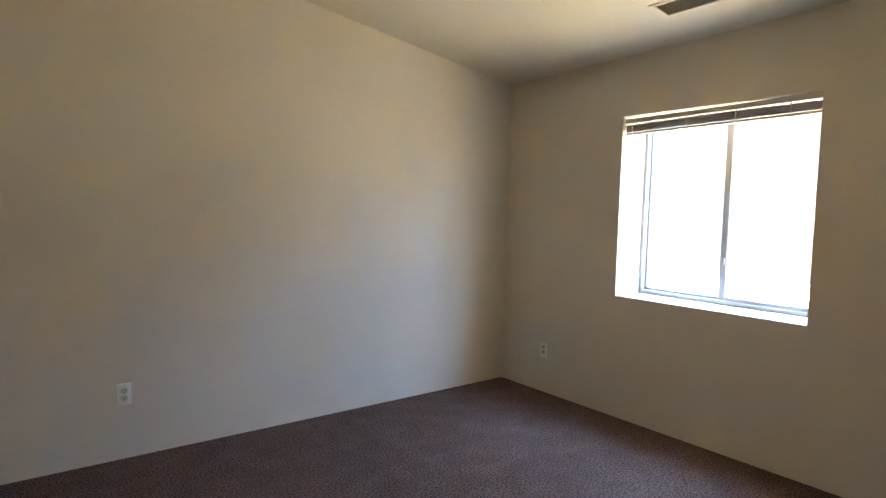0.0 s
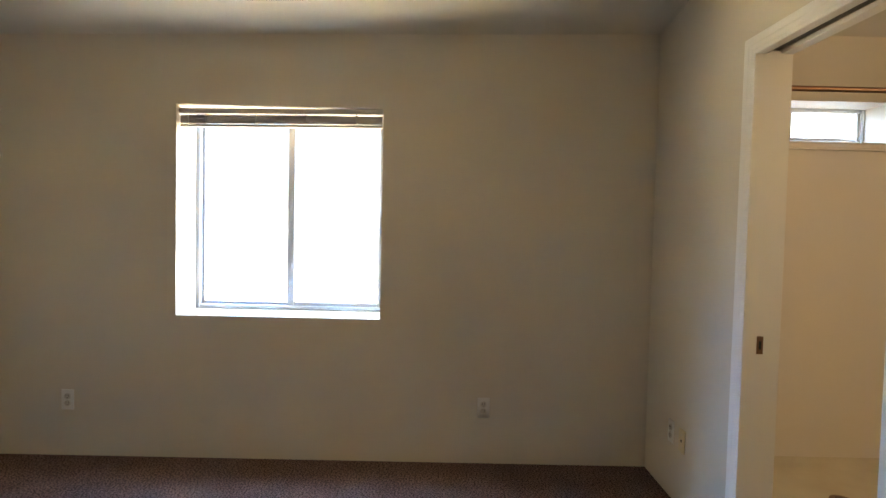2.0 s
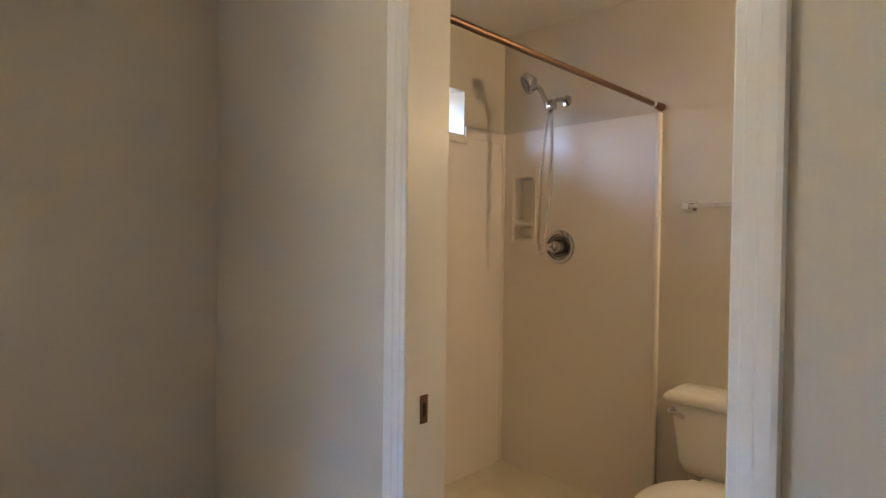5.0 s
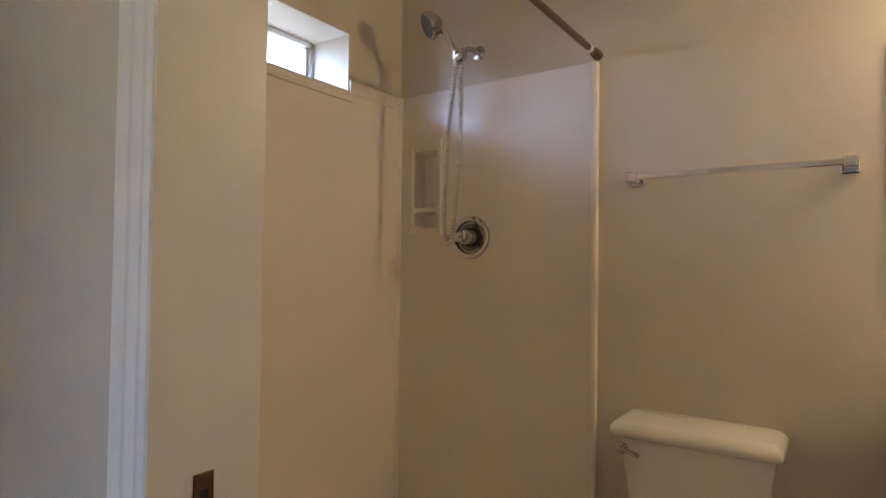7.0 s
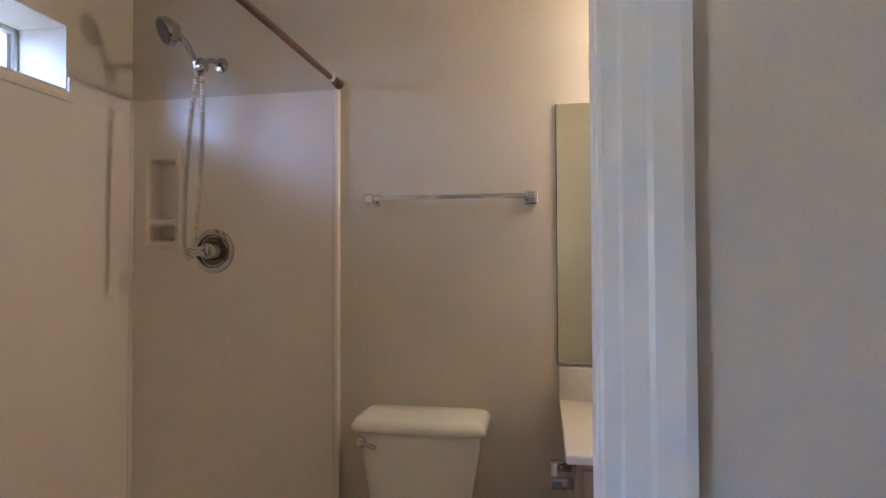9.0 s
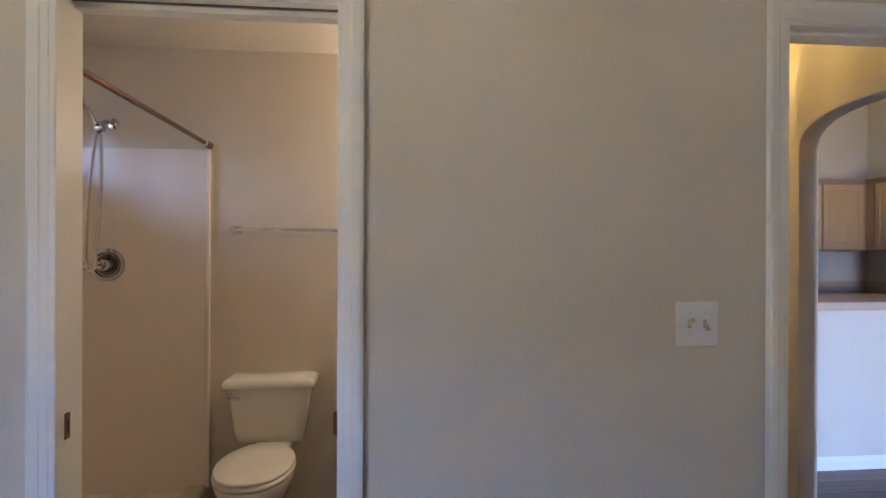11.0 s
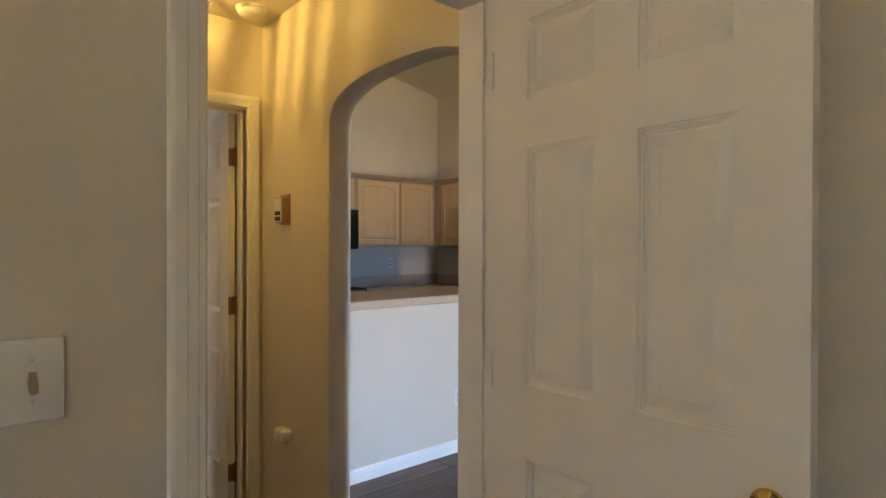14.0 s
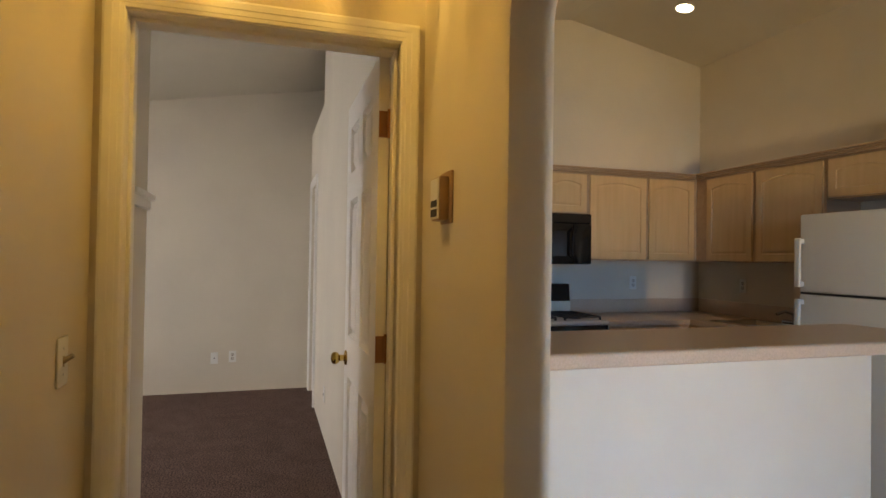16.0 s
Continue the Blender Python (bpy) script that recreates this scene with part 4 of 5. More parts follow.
def upper(axis, face, out, wallpos, s0, s1, z0, z1, doors, label="pickled maple upper wall cabinet"):
    c = thing("upper_cabinet", (0, 0.06 if axis == "y" else 0, 0), label, "cabinet", "kitchen upper cabinets")
    lo, hi = sorted((face, wallpos))
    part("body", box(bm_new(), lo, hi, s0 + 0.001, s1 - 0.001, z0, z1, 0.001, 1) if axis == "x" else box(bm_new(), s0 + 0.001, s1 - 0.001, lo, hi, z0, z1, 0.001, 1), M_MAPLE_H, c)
    for a, b in doors:
        arch_door(c, axis, face, out, a, b, z0 + 0.012, z1 - 0.045)
    return c


UF = -4.14  # front of the stove-wall uppers
upper("y", UF, 1, -4.457, -2.03, -1.27, 1.745, 2.11, [(-2.015, -1.655), (-1.645, -1.285)], "short maple cabinet over the microwave")
upper("y", UF, 1, -4.457, -2.60, -2.03, 1.372, 2.11, [(-2.585, -2.05)])
upper("y", UF, 1, -4.457, -3.11, -2.60, 1.372, 2.11, [(-3.07, -2.615)])
upper("y", UF, 1, -4.457, -1.27, -0.5, 1.372, 2.11, [(-1.255, -0.895), (-0.88, -0.515)])
WF = -3.11
upper("x", WF, 1, KIT_W + 0.002, -4.08, -3.445, 1.372, 2.11, [(-3.935, -3.465)])
upper("x", WF, 1, KIT_W + 0.002, -3.445, -2.86, 1.372, 2.11, [(-3.425, -2.88)])
upper("x", WF, 1, KIT_W + 0.002, -2.86, -1.95, 1.80, 2.11, [(-2.835, -2.42), (-2.405, -1.97)], "short maple cabinet over the refrigerator")
cr = thing("cabinet_crown", (0, 0.06, 0), "ribbed wood rail along the top of the upper cabinets", "trim", kind="structure")
for k, (d, z0, z1) in enumerate(((0.020, 2.085, 2.098), (0.026, 2.098, 2.112), (0.032, 2.112, 2.130))):
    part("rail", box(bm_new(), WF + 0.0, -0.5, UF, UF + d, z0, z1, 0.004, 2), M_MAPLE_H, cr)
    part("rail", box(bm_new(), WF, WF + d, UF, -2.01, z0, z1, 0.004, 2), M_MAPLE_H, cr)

mw = thing("microwave", (0, 0.06, 0), "black over-the-range microwave oven with glass door", "microwave")
part("body", box(bm_new(), -2.027, -1.273, -4.455, -4.08, 1.335, 1.742, 0.006, 2), M_BLACK, mw)
dd = part("door", box(bm_new(), -1.86, -1.276, -4.08, -4.055, 1.34, 1.66, 0.006, 2), M_BLACK, mw, "black microwave door with window")
part("window", box(bm_new(), -1.80, -1.36, -4.056, -4.052, 1.40, 1.60, 0.001, 1), M_BLACK, dd)
part("handle", tube(bm_new(), [(-1.842, -4.06, 1.38), (-1.842, -4.03, 1.40), (-1.842, -4.03, 1.60), (-1.842, -4.06, 1.62)], 0.009), M_BLACK, dd)
part("control_panel", box(bm_new(), -2.024, -1.866, -4.08, -4.057, 1.34, 1.66, 0.004, 2), M_BLACK, mw)
part("vent_grille", box(bm_new(), -2.024, -1.276, -4.08, -4.06, 1.665, 1.738, 0.003, 1), M_BLACK, mw)

st = thing("gas_range", (0, 0.06, 0), "cream gas range with black backguard and grates", "stove")
part("body", box(bm_new(), -2.027, -1.273, -4.455, -3.83, 0.0, 0.885, 0.005, 2), M_ENAMEL, st)
part("cooktop", box(bm_new(), -2.030, -1.270, -4.44, -3.80, 0.885, 0.915, 0.012, 3), M_ENAMEL, st, "cream enamel cooktop")
part("backguard_base", box(bm_new(), -2.027, -1.273, -4.455, -4.38, 0.915, 1.02, 0.006, 2), M_ENAMEL, st)
bm = bm_new()
pr = [(-4.455, 1.02), (-4.375, 1.02), (-4.39, 1.165), (-4.455, 1.17)]
a, b = [[bm.verts.new((x, y, z)) for y, z in pr] for x in (-2.015, -1.285)]
bm.faces.new(a), bm.faces.new(b)
for k in range(4):
    bm.faces.new((a[k], a[(k + 1) % 4], b[(k + 1) % 4], b[k]))
part("backguard", bm, M_BLACK, st, "black control backguard")
part("control_strip", box(bm_new(), -2.027, -1.273, -3.83, -3.81, 0.775, 0.88, 0.004, 2), M_BLACK, st, "black knob panel")
for x in (-1.93, -1.81, -1.49, -1.37):
    part("knob", lathe(bm_new(), [(0.022, 0), (0.02, 0.022), (0, 0.024)], (x, -3.811, 0.83), (0, 1, 0), 18), M_BLACK, st)
ov = part("oven_door", box(bm_new(), -2.02, -1.28, -3.83, -3.80, 0.2, 0.765, 0.006, 2), M_ENAMEL, st)
part("oven_handle", tube(bm_new(), [(-1.98, -3.80, 0.72), (-1.97, -3.765, 0.72), (-1.33, -3.765, 0.72), (-1.32, -3.80, 0.72)], 0.01), M_ENAMEL, ov)
for cx in (-1.84, -1.46):
    bm = bm_new()
    for dx in (-0.15, -0.05, 0.05, 0.15):
        box(bm, cx + dx - 0.006, cx + dx + 0.006, -4.32, -3.86, 0.932, 0.944, 0.003, 1)
    for y in (-4.315, -4.2, -4.09, -3.98, -3.865):
        box(bm, cx - 0.156, cx + 0.156, y - 0.006, y + 0.006, 0.930, 0.942, 0.003, 1)
    for dx in (-0.15, 0.15):
        for y in (-4.31, -3.87):
            box(bm, cx + dx - 0.008, cx + dx + 0.008, y - 0.008, y + 0.008, 0.914, 0.935, 0.002, 1)
    part("grate", bm, M_IRON, st, "black cast iron grate")
    for y in (-4.2, -3.98):
        part("burner", lathe(bm_new(), [(0.05, 0.0), (0.045, 0.012), (0.03, 0.016), (0, 0.016)], (cx, y, 0.914)), M_IRON, st)

# base cabinets and worktop
for nm, x0, x1, y0, y1, face in (("s", -2.79, -2.035, KIT_S + 0.003, -3.78, "y"), ("w", KIT_W + 0.003, -2.80, KIT_S + 0.003, -3.62, "x"), ("w", KIT_W + 0.003, -2.80, -3.615, -2.78, "x"), ("s", -1.265, -0.5, KIT_S + 0.003, -3.78, "y")):
    c = thing("base_cabinet", (0, 0, 0), "pickled maple kitchen base cabinet", "cabinet", "kitchen base cabinets")
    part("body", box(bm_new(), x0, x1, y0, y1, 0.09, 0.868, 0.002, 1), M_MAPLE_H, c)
    part("toe_kick", box(bm_new(), x0, x1 - (0.06 if face == "x" else 0), y0, y1 - (0.06 if face == "y" else 0), 0.0, 0.09), M_SLOT, c)
    if face == "y":
        lo = max(x0, -2.72)
        part("drawer_front", box(bm_new(), lo, x1 - 0.02, y1, y1 + 0.019, 0.72, 0.85, 0.004, 2), M_MAPLE, c)
        arch_door(c, "y", y1, 1, lo, x1 - 0.02, 0.11, 0.70)
    else:
        lo = max(y0, -3.76)
        part("drawer_front", box(bm_new(), x1, x1 + 0.019, lo, y1 - 0.02, 0.72, 0.85, 0.004, 2), M_MAPLE, c)
        arch_door(c, "x", x1, 1, lo, y1 - 0.02, 0.11, 0.70)
wt = thing("kitchen_worktop", (0, 0, 0), "beige laminate kitchen worktop with backsplash", "worktop")
bm = bm_new()
box(bm, KIT_W + 0.002, -2.035, KIT_S + 0.002, -3.755, 0.87, 0.91, 0.008, 3)
part("worktop", bm, M_LAM, wt)
SX0, SX1, SY0, SY1 = -3.30, -2.88, -3.62, -2.98
part("worktop", box(bm_new(), SX1, -2.775, -3.755, -2.78, 0.87, 0.91, 0.006, 2), M_LAM, wt)
part("worktop", box(bm_new(), KIT_W + 0.002, SX0, -3.755, -2.78, 0.87, 0.91, 0.003, 2), M_LAM, wt)
part("worktop", box(bm_new(), SX0, SX1, -3.755, SY0, 0.87, 0.91, 0.001, 1), M_LAM, wt)
part("worktop", box(bm_new(), SX0, SX1, SY1, -2.78, 0.87, 0.91, 0.001, 1), M_LAM, wt)
part("worktop", box(bm_new(), -1.265, -0.5, KIT_S + 0.002, -3.755, 0.87, 0.91, 0.008, 3), M_LAM, wt)
part("backsplash", box(bm_new(), KIT_W + 0.002, -2.035, KIT_S + 0.001, KIT_S + 0.021, 0.908, 1.03, 0.004, 2), M_LAM, wt)
part("backsplash", box(bm_new(), KIT_W + 0.001, KIT_W + 0.021, KIT_S + 0.02, -2.78, 0.908, 1.03, 0.004, 2), M_LAM, wt)
sk = thing("kitchen_sink", (0, 0, 0), "stainless steel kitchen sink set into the worktop", "sink")
bm = bm_new()
for x0, x1, y0, y1 in ((SX0 + 0.004, SX0 + 0.014, SY0 + 0.004, SY1 - 0.004), (SX1 - 0.014, SX1 - 0.004, SY0 + 0.004, SY1 - 0.004), (SX0 + 0.014, SX1 - 0.014, SY0 + 0.004, SY0 + 0.014), (SX0 + 0.014, SX1 - 0.014, SY1 - 0.014, SY1 - 0.004), (SX0 + 0.014, SX1 - 0.014, -3.31, -3.29)):
    box(bm, x0, x1, y0, y1, 0.74, 0.913)
box(bm, SX0 + 0.004, SX1 - 0.004, SY0 + 0.004, SY1 - 0.004, 0.73, 0.74)
part("bowl", bm, M_STEEL, sk)
rim = bm_new()
for x0, x1, y0, y1 in ((SX0 - 0.02, SX0 + 0.006, SY0 - 0.02, SY1 + 0.02), (SX1 - 0.006, SX1 + 0.02, SY0 - 0.02, SY1 + 0.02), (SX0, SX1, SY0 - 0.02, SY0 + 0.006), (SX0, SX1, SY1 - 0.006, SY1 + 0.02)):
    box(rim, x0, x1, y0, y1, 0.911, 0.9155, 0.001, 1)
part("rim", rim, M_CHROME, sk)
kf = thing("kitchen_faucet", (-3.345, -3.3, 0.911), "low chrome kitchen faucet", "faucet")
part("base", box(bm_new(), -0.025, 0.025, -0.1, 0.1, 0.0, 0.03, 0.012, 3), M_CHROME, kf)
part("spout", tube(bm_new(), [(0, 0, 0.02), (0.02, 0, 0.08), (0.1, 0, 0.1), (0.18, 0, 0.08)], 0.011, 12), M_CHROME, kf)

fr = thing("refrigerator", (0, 0, 0), "white top-freezer refrigerator with moulded handles", "refrigerator")
part("body", box(bm_new(), KIT_W + 0.02, -2.765, -2.70, -1.93, 0.03, 1.672, 0.006, 2), M_FRIDGE, fr)
for z0, z1 in ((1.197, 1.675), (0.05, 1.185)):
    dd = part("door", box(bm_new(), -2.76, -2.695, -2.702, -1.928, z0, z1, 0.014, 3), M_FRIDGE, fr, "white textured refrigerator door")
    hz = (z0 + 0.03, z0 + 0.33) if z0 > 1 else (z1 - 0.36, z1 - 0.03)
    hb = box(bm_new(), -2.668, -2.648, -2.702, -2.662, hz[0], hz[1], 0.008, 3)
    box(hb, -2.698, -2.66, -2.698, -2.668, hz[0] + 0.004, hz[0] + 0.034, 0.004, 2)
    box(hb, -2.698, -2.66, -2.698, -2.668, hz[1] - 0.034, hz[1] - 0.004, 0.004, 2)
    part("handle", hb, M_FRIDGE, dd)
part("gasket", box(bm_new(), -2.75, -2.70, -2.697, -1.933, 1.184, 1.198), M_SLOT, fr)
part("kick_grille", box(bm_new(), -2.78, -2.74, -2.695, -1.935, 0.0, 0.05, 0.002, 1), M_SLOT, fr)

# breakfast bar
hw = tagged(part("half_wall", box(bm_new(), -2.045, -0.08, -1.90, -1.78, -0.02, 1.02, 0.004, 2), M_WALL), "drywall half wall under the breakfast bar", "wall", kind="structure")
bt = thing("breakfast_bar_top", (0, 0, 0), "beige laminate breakfast bar top with rounded edge", "worktop")
part("slab", box(bm_new(), -2.33, -0.118, -2.12, -1.605, 1.0225, 1.0715, 0.002, 1), M_LAM, bt)
part("front_edge", box(bm_new(), -2.33, -0.118, -1.6055, -1.585, 1.022, 1.072, 0.0095, 4), M_LAM, bt, "rounded laminate front edge")
part("back_edge", box(bm_new(), -2.33, -0.118, -2.14, -2.1195, 1.022, 1.072, 0.0095, 4), M_LAM, bt)
part("end_edge", box(bm_new(), -2.35, -2.3295, -2.14, -1.585, 1.022, 1.072, 0.0095, 4), M_LAM, bt)

# ---- hall ----
LX, LY = 0.47, -1.33
hl = thing("ceiling_light", (LX, LY, CEIL), "small flush ceiling light with added ribs that cast streaks", "ceiling light")
part("canopy", lathe(bm_new(), [(0.075, 0.0), (0.075, -0.012), (0.05, -0.022), (0, -0.022)], (0, 0, 0)), M_BRASS, hl)
hb = bm_new()
bmesh.ops.create_uvsphere(hb, u_segments=16, v_segments=10, radius=0.026, matrix=Matrix.Translation((0, 0, -0.075)))
part("bulb", hb, M_BULB, hl, "glowing bulb").visible_shadow = False
# Ribs are made up; their shadows imitate caustic streaks on the walls.
for k in range(18):
    if k in (13, 14):
        continue
    a = 2 * math.pi * k / 18 + 0.06 * math.sin(7 * k)
    r0, r1 = 0.072, 0.088
    part("streak_rib", tube(bm_new(), [(r0 * math.cos(a), r0 * math.sin(a), -0.015), (r1 * math.cos(a), r1 * math.sin(a), -0.055), (r1 * math.cos(a + 0.1), r1 * math.sin(a + 0.1), -0.11), (0.06 * math.cos(a + 0.2), 0.06 * math.sin(a + 0.2), -0.14)], 0.0042 + 0.002 * (k % 3), 6), M_FROST, hl)
# Leaning ribs added as blockers to streak the south wall's glow.
for k in range(9):
    a = 1.5 * math.pi + 0.13 * (k - 4) + 0.05 * math.sin(3.7 * k)
    lean = 0.34 * math.sin(2.3 * k + 0.6)
    w = 0.0025 + 0.0032 * abs(math.sin(1.9 * k))
    part("streak_rib", tube(bm_new(), [(0.072 * math.cos(a - lean), 0.072 * math.sin(a - lean), -0.02), (0.088 * math.cos(a), 0.088 * math.sin(a), -0.06), (0.088 * math.cos(a + lean), 0.088 * math.sin(a + lean), -0.10), (0.062 * math.cos(a + 1.4 * lean), 0.062 * math.sin(a + 1.4 * lean), -0.14)], w, 6), M_FROST, hl)
lamp("hall_bulb_light", "POINT", (LX, LY, CEIL - 0.075), 4.3, (1.0, 0.66, 0.18), radius=0.012)

sd = thing("smoke_detector", (0.13, -1.50, CEIL), "round white smoke detector on the hall ceiling", "smoke detector")
part("base", lathe(bm_new(), [(0.068, 0.0), (0.068, -0.01), (0.06, -0.014), (0, -0.014)], (0, 0, 0)), M_PLATE, sd)
part("cover", lathe(bm_new(), [(0.058, -0.012), (0.056, -0.03), (0.044, -0.038), (0, -0.038)], (0, 0, 0)), M_PLATE, sd)


def grille(name, m, w, h, n, tilt, label, rim, blade):
    """A ceiling register: frame, dark backing and n slats; hangs from z = 0, w along x, h along y."""
    g = thing(name, (0, 0, 0), label, "vent")
    g.matrix_basis = m
    bm = bm_new()
    t = 0.028
    for x0, x1, y0, y1 in ((-w / 2, -w / 2 + t, -h / 2, h / 2), (w / 2 - t, w / 2, -h / 2, h / 2), (-w / 2 + t, w / 2 - t, -h / 2, -h / 2 + t), (-w / 2 + t, w / 2 - t, h / 2 - t, h / 2)):
        box(bm, x0, x1, y0, y1, -0.008, 0.001, 0.003, 1)
    part("frame", bm, rim, g)
    part("backing", box(bm_new(), -w / 2 + t, w / 2 - t, -h / 2 + t, h / 2 - t, -0.002, 0.0005), M_SLOT, g)
    for k in range(n):
        x = -w / 2 + t + (w - 2 * t) * (k + 0.5) / n
        s = part("slat", box(bm_new(), -0.0012, 0.0012, -h / 2 + t, h / 2 - t, -0.005, 0.005), blade, g) if k == 0 else s.copy()
        if k:
            scene.collection.objects.link(s)
        s.matrix_basis = pose(x, 0, -0.004, 0, tilt, 0)
    return g


M_DUSTY = mat("dark_slat_paint", (0.17, 0.14, 0.11), 0.6)
slope = math.degrees(math.atan(0.133))
lean = -math.degrees(math.atan(0.024))
grille("ceiling_vent", pose(3.395, 2.03, bed_ceiling(3.395, 2.03) + 0.001, slope, -lean, 90), 0.335, 0.18, 24, 40, "small ceiling air register painted over, with dark brown slats", M_CEIL, M_DUSTY)
grille("return_air_grille", pose(0.30, -1.0, CEIL + 0.001), 0.56, 0.20, 26, 35, "long white return air grille on the hall ceiling", M_PLATE, M_PLATE)

ch = thing("doorbell_chime", (HALL_E, -1.45, 2.27), "beige wedge-shaped doorbell chime box high on the hall wall", "chime")
bm = bm_new()
pr = [(0.0, -0.09), (-0.032, -0.075), (-0.05, 0.09), (0.0, 0.09)]
a, b = [[bm.verts.new((x, y, z)) for x, z in pr] for y in (-0.085, 0.085)]
bm.faces.new(a), bm.faces.new(b)
for k in range(4):
    bm.faces.new((a[k], a[(k + 1) % 4], b[(k + 1) % 4], b[k]))
bmesh.ops.bevel(bm, geom=list(bm.edges), offset=0.004, segments=2, affect="EDGES")
part("cover", bm, M_ALMOND, ch)
part("grille_slot", box(bm_new(), -0.046, -0.036, -0.06, 0.06, 0.0, 0.006), M_SLOT, ch)

th = thing("thermostat", (0.0, -1.417, 1.537), "beige wall thermostat with dark display bars", "thermostat")
M_TAN = mat("tan_plastic", (0.36, 0.22, 0.13), 0.4)
part("back_plate", box(bm_new(), 0.0, 0.008, -0.05, 0.045, -0.07, 0.07, 0.003, 2), M_TAN, th, "brown back plate")
body = part("body", box(bm_new(), 0.007, 0.034, -0.048, 0.03, -0.062, 0.055, 0.005, 2), M_TAN, th)
part("front", box(bm_new(), 0.033, 0.038, -0.046, 0.026, -0.058, 0.05, 0.002, 1), M_PLATE, body)
part("display", box(bm_new(), 0.0375, 0.0388, -0.038, 0.018, -0.026, -0.008), M_SLOT, body, "dark display bar")
part("display", box(bm_new(), 0.0375, 0.0388, -0.038, 0.018, -0.052, -0.032), M_SLOT, body)

nl = thing("plug_in_air_freshener", (0.0, -1.39, 0.515), "off-white plug-in unit low on the hall wall", "plug-in")
bm = bm_new()
box(bm, 0.0, 0.055, -0.048, 0.048, -0.028, 0.028, 0.014, 3)
part("body", bm, M_PLATE, nl)
part("cap", box(bm_new(), 0.018, 0.062, -0.03, 0.03, -0.018, 0.032, 0.01, 3), M_PLATE, nl)

# ---- wall plates ----
M_FACE = mat("white_receptacle_plastic", (0.58, 0.55, 0.49), 0.4)
M_IVORY = mat("aged_ivory_plastic", (0.44, 0.36, 0.24), 0.4)


def wall_plate(name, at, rz, kind, label, material=None, cat="outlet", grp="wall outlets"):
    """A plate in the xz plane that faces -y before the turn."""
    mt = material or M_PLATE
    w = {"switch2": 0.127, "switch1": 0.07}.get(kind, 0.07)
    h = 0.126 if kind == "switch2" else 0.115
    g = thing(name, at, label, cat, grp, rz=rz)
    part("plate", box(bm_new(), -w / 2, w / 2, -0.006, 0.0, -h / 2, h / 2, 0.004, 2), mt, g)
    if kind == "duplex":
        for z in (-0.0195, 0.0195):
            bm = bm_new()
            lathe(bm, [(0.0172, 0), (0.0172, 0.003), (0.0165, 0.0036), (0, 0.0036)], (0, -0.0055, z), (0, -1, 0), 24)
            f = part("receptacle", bm, M_FACE if mt is M_PLATE else mt, g)
            for x in (-0.0063, 0.0063):
                part("slot", box(bm_new(), x - 0.0012, x + 0.0012, -0.0097, -0.0088, z - 0.001, z + 0.009), M_SLOT, f)
            part("slot", cyl(bm_new(), (0, -0.0097, z - 0.008), (0, -0.0088, z - 0.008), 0.0026, n=10), M_SLOT, f)
        part("screw", cyl(bm_new(), (0, -0.0068, 0), (0, -0.0055, 0), 0.003, n=10), M_STEEL, g)
    elif kind == "jack":
        part("jack", box(bm_new(), -0.006, 0.006, -0.0075, -0.0055, -0.006, 0.007, 0.001, 1), M_SLOT, g)
        for z in (-0.03, 0.03):
            part("screw", cyl(bm_new(), (0, -0.0068, z), (0, -0.0055, z), 0.003, n=10), M_STEEL, g)
    elif kind == "blank":
        part("jack", cyl(bm_new(), (0, -0.010, 0), (0, -0.0055, 0), 0.006, n=12), M_SLOT, g, "dark cable socket")
    else:
        for x, up in ((-0.023, 1), (0.023, -1)) if kind == "switch2" else ((0.0, 1),):
            part("slot", box(bm_new(), x - 0.0055, x + 0.0055, -0.0066, -0.0055, -0.0125, 0.0125), M_IVORY, g)
            part("toggle", cyl(bm_new(), (x, -0.004, 0), (x, -0.026, 0.014 * up), 0.0066, 0.006, n=12), M_IVORY, g, "almond toggle")
            for z in (-0.03, 0.03):
                part("screw", cyl(bm_new(), (x, -0.0068, z), (x, -0.0055, z), 0.0028, n=10), M_STEEL, g)
    return g


wall_plate("outlet", (E_X, 3.275, 0.32), -90, "duplex", "white duplex outlet on the window wall")
wall_plate("outlet", (E_X, 0.929, 0.322), -90, "duplex", "white duplex outlet on the window wall")
wall_plate("outlet", (1.09, N_Y, 0.345), 0, "duplex", "white duplex outlet on the tan north wall")
wall_plate("outlet", (3.468, 0.0, 0.335), 180, "duplex", "white duplex outlet near the bedroom corner")
wall_plate("phone_jack", (3.339, 0.0, 0.332), 180, "jack", "yellowed almond phone jack plate", M_ALMOND, "phone jack", "wall jacks")
wall_plate("light_switch", (1.102, 0.0, 1.172), 180, "switch2", "white double light switch plate with almond toggles", cat="light switch", grp="light switches")
wall_plate("light_switch", (HALL_E, -1.483, 1.122), -90, "switch1", "single light switch in the hall", cat="light switch", grp="light switches")
wall_plate("outlet", (-1.40, -1.78, 0.365), 180, "duplex", "white duplex outlet on the bar half wall")
wall_plate("outlet", (-2.70, KIT_S, 1.172), 180, "duplex", "white duplex outlet above the kitchen worktop")
wall_plate("outlet", (KIT_W, -3.87, 1.172), 90, "duplex", "white duplex outlet above the kitchen worktop")
wall_plate("outlet", (0.775, R2_S, 0.345), 180, "duplex", "white duplex outlet in the spare bedroom")
wall_plate("cable_jack", (0.945, R2_S, 0.335), 180, "blank", "white cable jack plate in the spare bedroom", None, "cable jack", "wall jacks")
wall_plate("outlet", (R2_W, -4.35, 0.33), 90, "blank", "white wall plate in the spare bedroom")

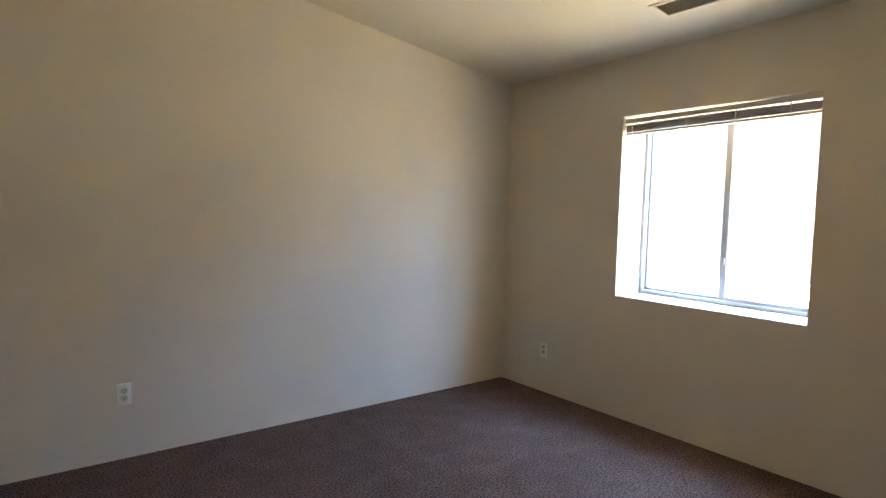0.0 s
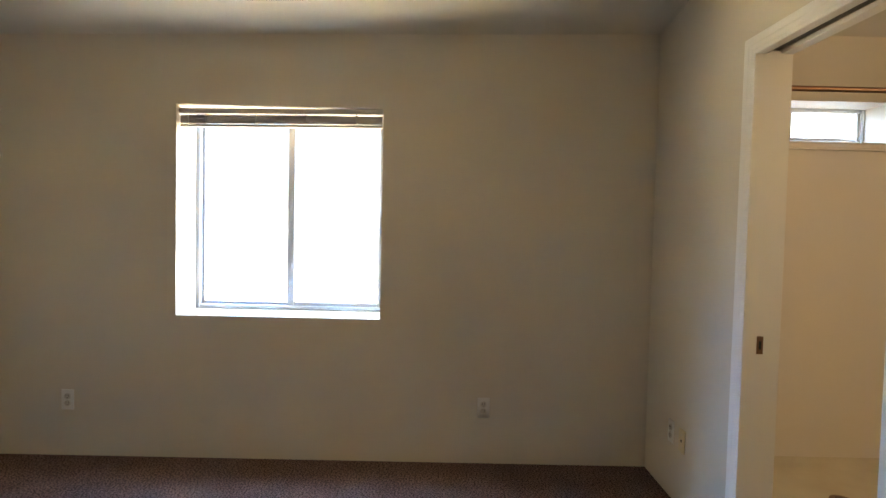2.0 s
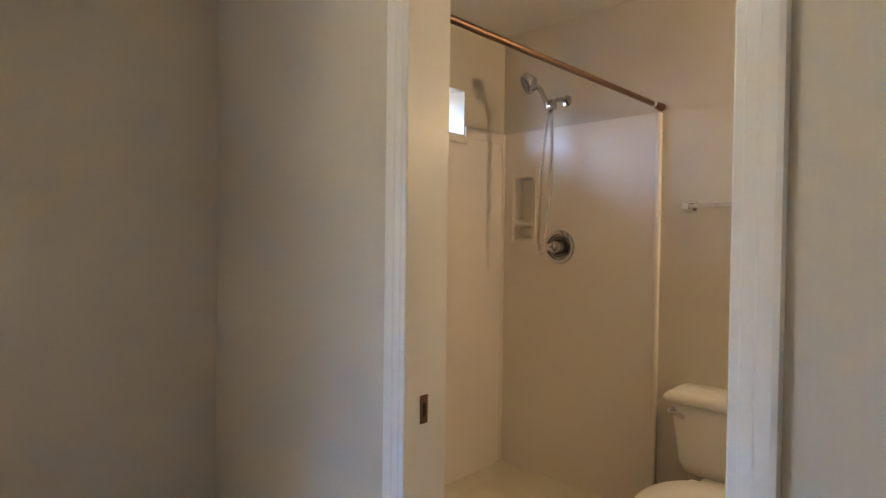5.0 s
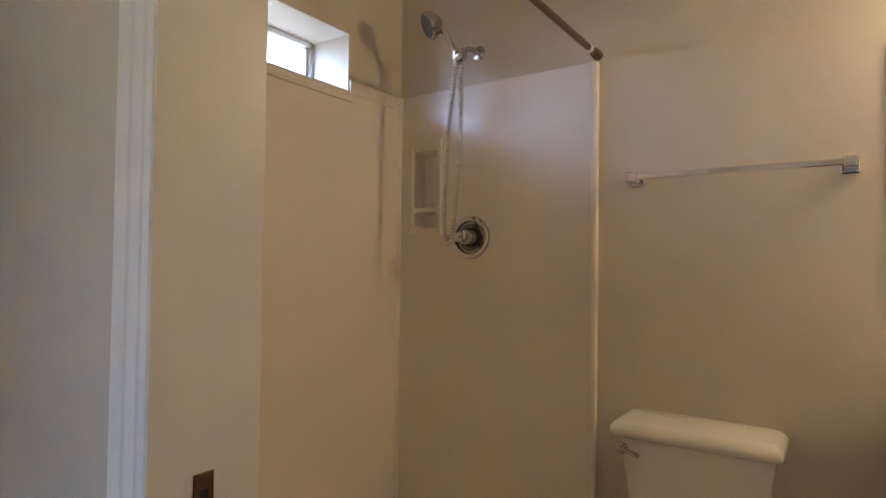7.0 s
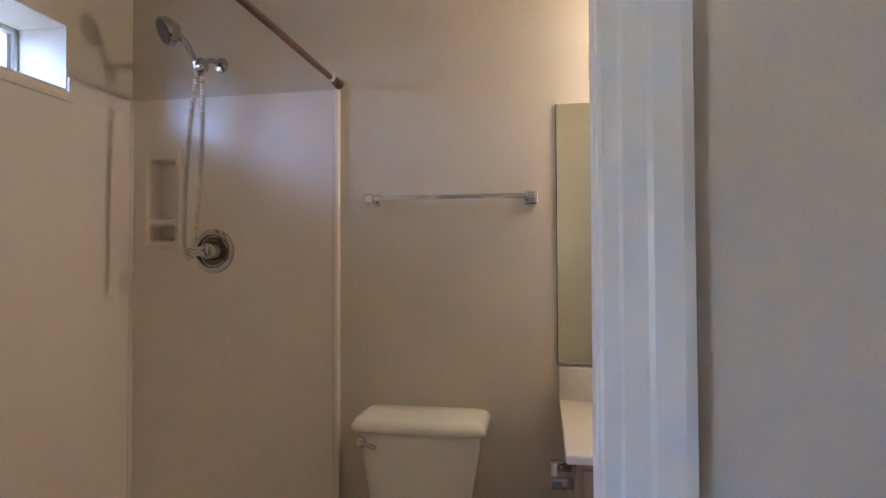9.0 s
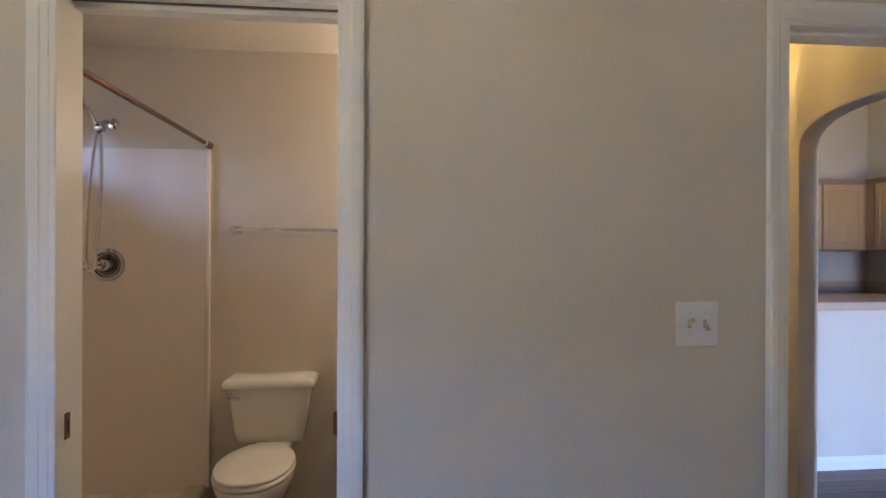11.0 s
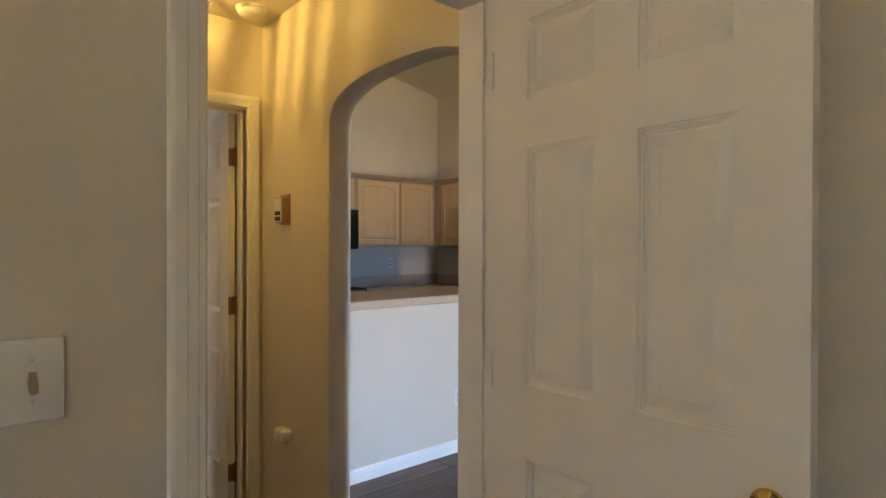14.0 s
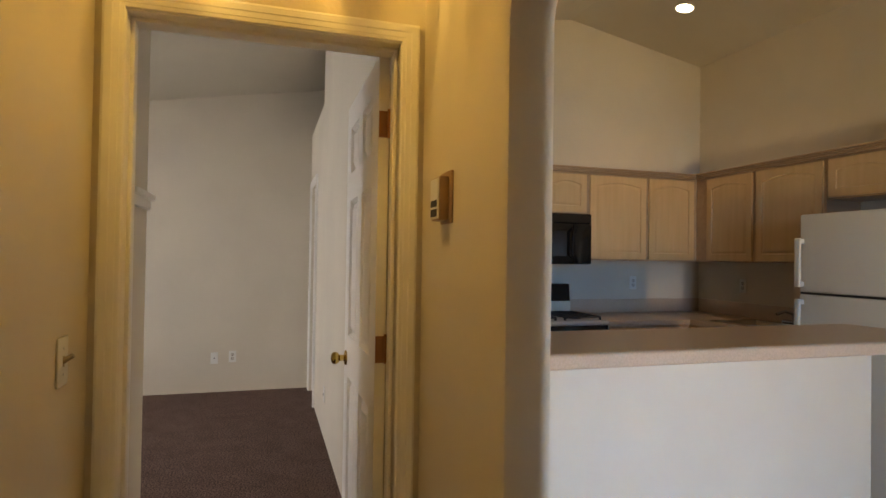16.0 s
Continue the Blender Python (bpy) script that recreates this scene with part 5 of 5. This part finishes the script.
wb = thing("wall_bumper", (0.015, 0.735, 0.935), "thin round wall bumper painted over, behind the door knob", "wall bumper")
part("rim", tube(bm_new(), [(0.002, 0.062 * math.cos(a), 0.062 * math.sin(a)) for a in [2 * math.pi * k / 48 for k in range(49)]], 0.0007, 6), M_WALL, wb)

# ---- kitchen ceiling light ----
cn = thing("recessed_downlight", (-2.62, -3.66, 3.355), "lit recessed downlight in the vaulted ceiling", "downlight", rz=0)
cn.matrix_basis = pose(-2.62, -3.66, 3.353, 0, -math.degrees(math.atan(0.193)), 0)
part("trim", lathe(bm_new(), [(0.058, 0.004), (0.078, 0.002), (0.078, -0.006), (0.064, -0.006), (0.058, 0.004)], (0, 0, 0), n=36), M_PLATE, cn)
part("lens", lathe(bm_new(), [(0.058, 0.0), (0.058, -0.004), (0, -0.004)], (0, 0, 0), n=36), M_CAN, cn, "glowing lens")
lamp("downlight_light", "SPOT", (-2.62, -3.66, 3.33), 4, (1.0, 0.74, 0.45), (-2.62, -3.66, 0), radius=0.07, spot=radians(104))

# ---- baseboards ----
BASE = [(0, 0), (0.013, 0), (0.013, 0.055), (0.010, 0.062), (0.010, 0.068), (0.006, 0.074), (0.004, 0.083), (0, 0.083)]


def baseboard(path, closed_label="white moulded baseboard"):
    """Sweeps the profile along plan points; the room lies to the left of the path."""
    bm = bm_new()
    pts = [Vector((*p, 0)) for p in path]
    rows = []
    for k, p in enumerate(pts):
        d0 = (p - pts[k - 1]).normalized() if k else (pts[1] - p).normalized()
        d1 = (pts[k + 1] - p).normalized() if k < len(pts) - 1 else d0
        n0, n1 = Vector((-d0.y, d0.x, 0)), Vector((-d1.y, d1.x, 0))
        n = (n0 + n1).normalized()
        n = n / max(0.3, n.dot(n0))
        rows.append([bm.verts.new(p + n * u + Vector((0, 0, v))) for u, v in BASE])
    for a, b in zip(rows, rows[1:]):
        for k in range(len(BASE) - 1):
            bm.faces.new((a[k], a[k + 1], b[k + 1], b[k]))
    bm.faces.new(rows[0]), bm.faces.new(rows[-1])
    return solid("baseboard", bm, M_TRIM, closed_label, "baseboard", "structure", smooth=0.35)


ye = ARC_C - ARC_R
baseboard([(0.0, HALL_S), (0.0, ye - 0.022), (-0.007, ye - 0.007), (-0.022, ye), (-0.093, ye), (-0.108, ye - 0.007), (-0.115, ye - 0.022), (-0.115, -1.78)][::-1])
yr = ARC_C + ARC_R
baseboard([(-0.115, 2.0), (-0.115, yr + 0.022), (-0.108, yr + 0.007), (-0.093, yr), (-0.022, yr), (-0.007, yr + 0.007), (0.0, yr + 0.022), (0.0, -0.142)][::-1])
baseboard([(-0.115, -1.78), (-2.045, -1.78), (-2.045, -1.90)][::-1])
baseboard([(2.075, BATH_S), (2.883, BATH_S)][::-1])
baseboard([(HALL_E, -0.95), (HALL_E, HALL_S)][::-1])

# ---- unseen living room opening, added for daylight ----
# Opening made up; kept narrow so the arch jamb stays dim.
gd = thing("added_window_3", (-0.33, 3.78, 0), "unseen glazed opening added to light the living room", "window", kind="structure")
gm = pose(0, 0, 0, 0, 0, 90)
part("sash", frame_ring(bm_new(), -0.02, 0.02, -0.21, 0.21, 0.0, 2.1, 0.04), M_VINYL, gd).matrix_basis = gm
gp = part("pane", box(bm_new(), -0.003, 0.003, -0.17, 0.17, 0.05, 2.05), M_GLASS, gd)
gp.matrix_basis, gp.visible_shadow = gm, False
# Spare bedroom window is made up; it lets the added lamp in.
w4 = thing("added_window_4", (4.09, -4.3, 0), "unseen window added to light the spare bedroom", "window", kind="structure")
part("window_frame", frame_ring(bm_new(), -0.02, 0.04, -0.6, 0.6, 0.85, 2.05, 0.04), M_VINYL, w4)
part("pane", box(bm_new(), 0.008, 0.014, -0.56, 0.56, 0.89, 2.01), M_GLASS, w4).visible_shadow = False

cs = thing("closet_shelf", (0.938, -2.35, 1.60), "short white closet shelf end by the spare bedroom door", "shelf")
part("board", box(bm_new(), -0.035, 0.0, -0.19, 0.15, -0.01, 0.012, 0.003, 1), M_TRIM, cs)
part("cleat", box(bm_new(), -0.018, 0.0, -0.19, 0.15, -0.05, -0.011, 0.003, 1), M_TRIM, cs)

# ---- plank floor ----
rng = random.Random(4)
PW, PL = 0.152, 1.22
plank_meshes = {}


def plank(parent, x0, x1, y0, y1):
    key = (round(x1 - x0, 2), round(y1 - y0, 3))
    if key not in plank_meshes:
        bm = bm_new()
        w, h, c = x1 - x0 - 0.0012, y1 - y0 - 0.0012, 0.0025
        lo = [bm.verts.new(v) for v in ((-w / 2, -h / 2, -0.006), (w / 2, -h / 2, -0.006), (w / 2, h / 2, -0.006), (-w / 2, h / 2, -0.006))]
        md = [bm.verts.new((v.co.x, v.co.y, -0.0012)) for v in lo]
        hi = [bm.verts.new((v.co.x - math.copysign(c, v.co.x), v.co.y - math.copysign(c, v.co.y), 0.0)) for v in lo]
        for a, b in ((lo, md), (md, hi)):
            for k in range(4):
                bm.faces.new((a[k], a[(k + 1) % 4], b[(k + 1) % 4], b[k]))
        bm.faces.new(hi)
        me = bpy.data.meshes.new("plank")
        bm.to_mesh(me)
        bm.free()
        me.materials.append(M_PLANK)
        plank_meshes[key] = me
    ob = new("plank", plank_meshes[key])
    ob.parent = parent
    ob.location = ((x0 + x1) / 2, (y0 + y1) / 2, 0)


def lay(parent, xa, xb, ya, yb):
    y = ya
    while y < yb - 0.02:
        y1 = min(y + PW, yb)
        x = xa - rng.choice((0.0, 0.2, 0.4, 0.6, 0.8, 1.0))
        while x < xb - 0.01:
            a, b = max(x, xa), min(x + PL, xb)
            if b - a > 0.02:
                plank(parent, a, b, y, y1)
            x += PL
        y = y1


lay(FLOOR_WOOD, -3.42, 0.985, -1.76, -0.06)
lay(FLOOR_WOOD, -3.42, -0.07, -0.06, 3.72)
lay(FLOOR_WOOD, -3.42, -0.07, -4.42, -1.76)
lay(FLOOR_BATH, 0.985, 2.95, -1.65, -0.06)
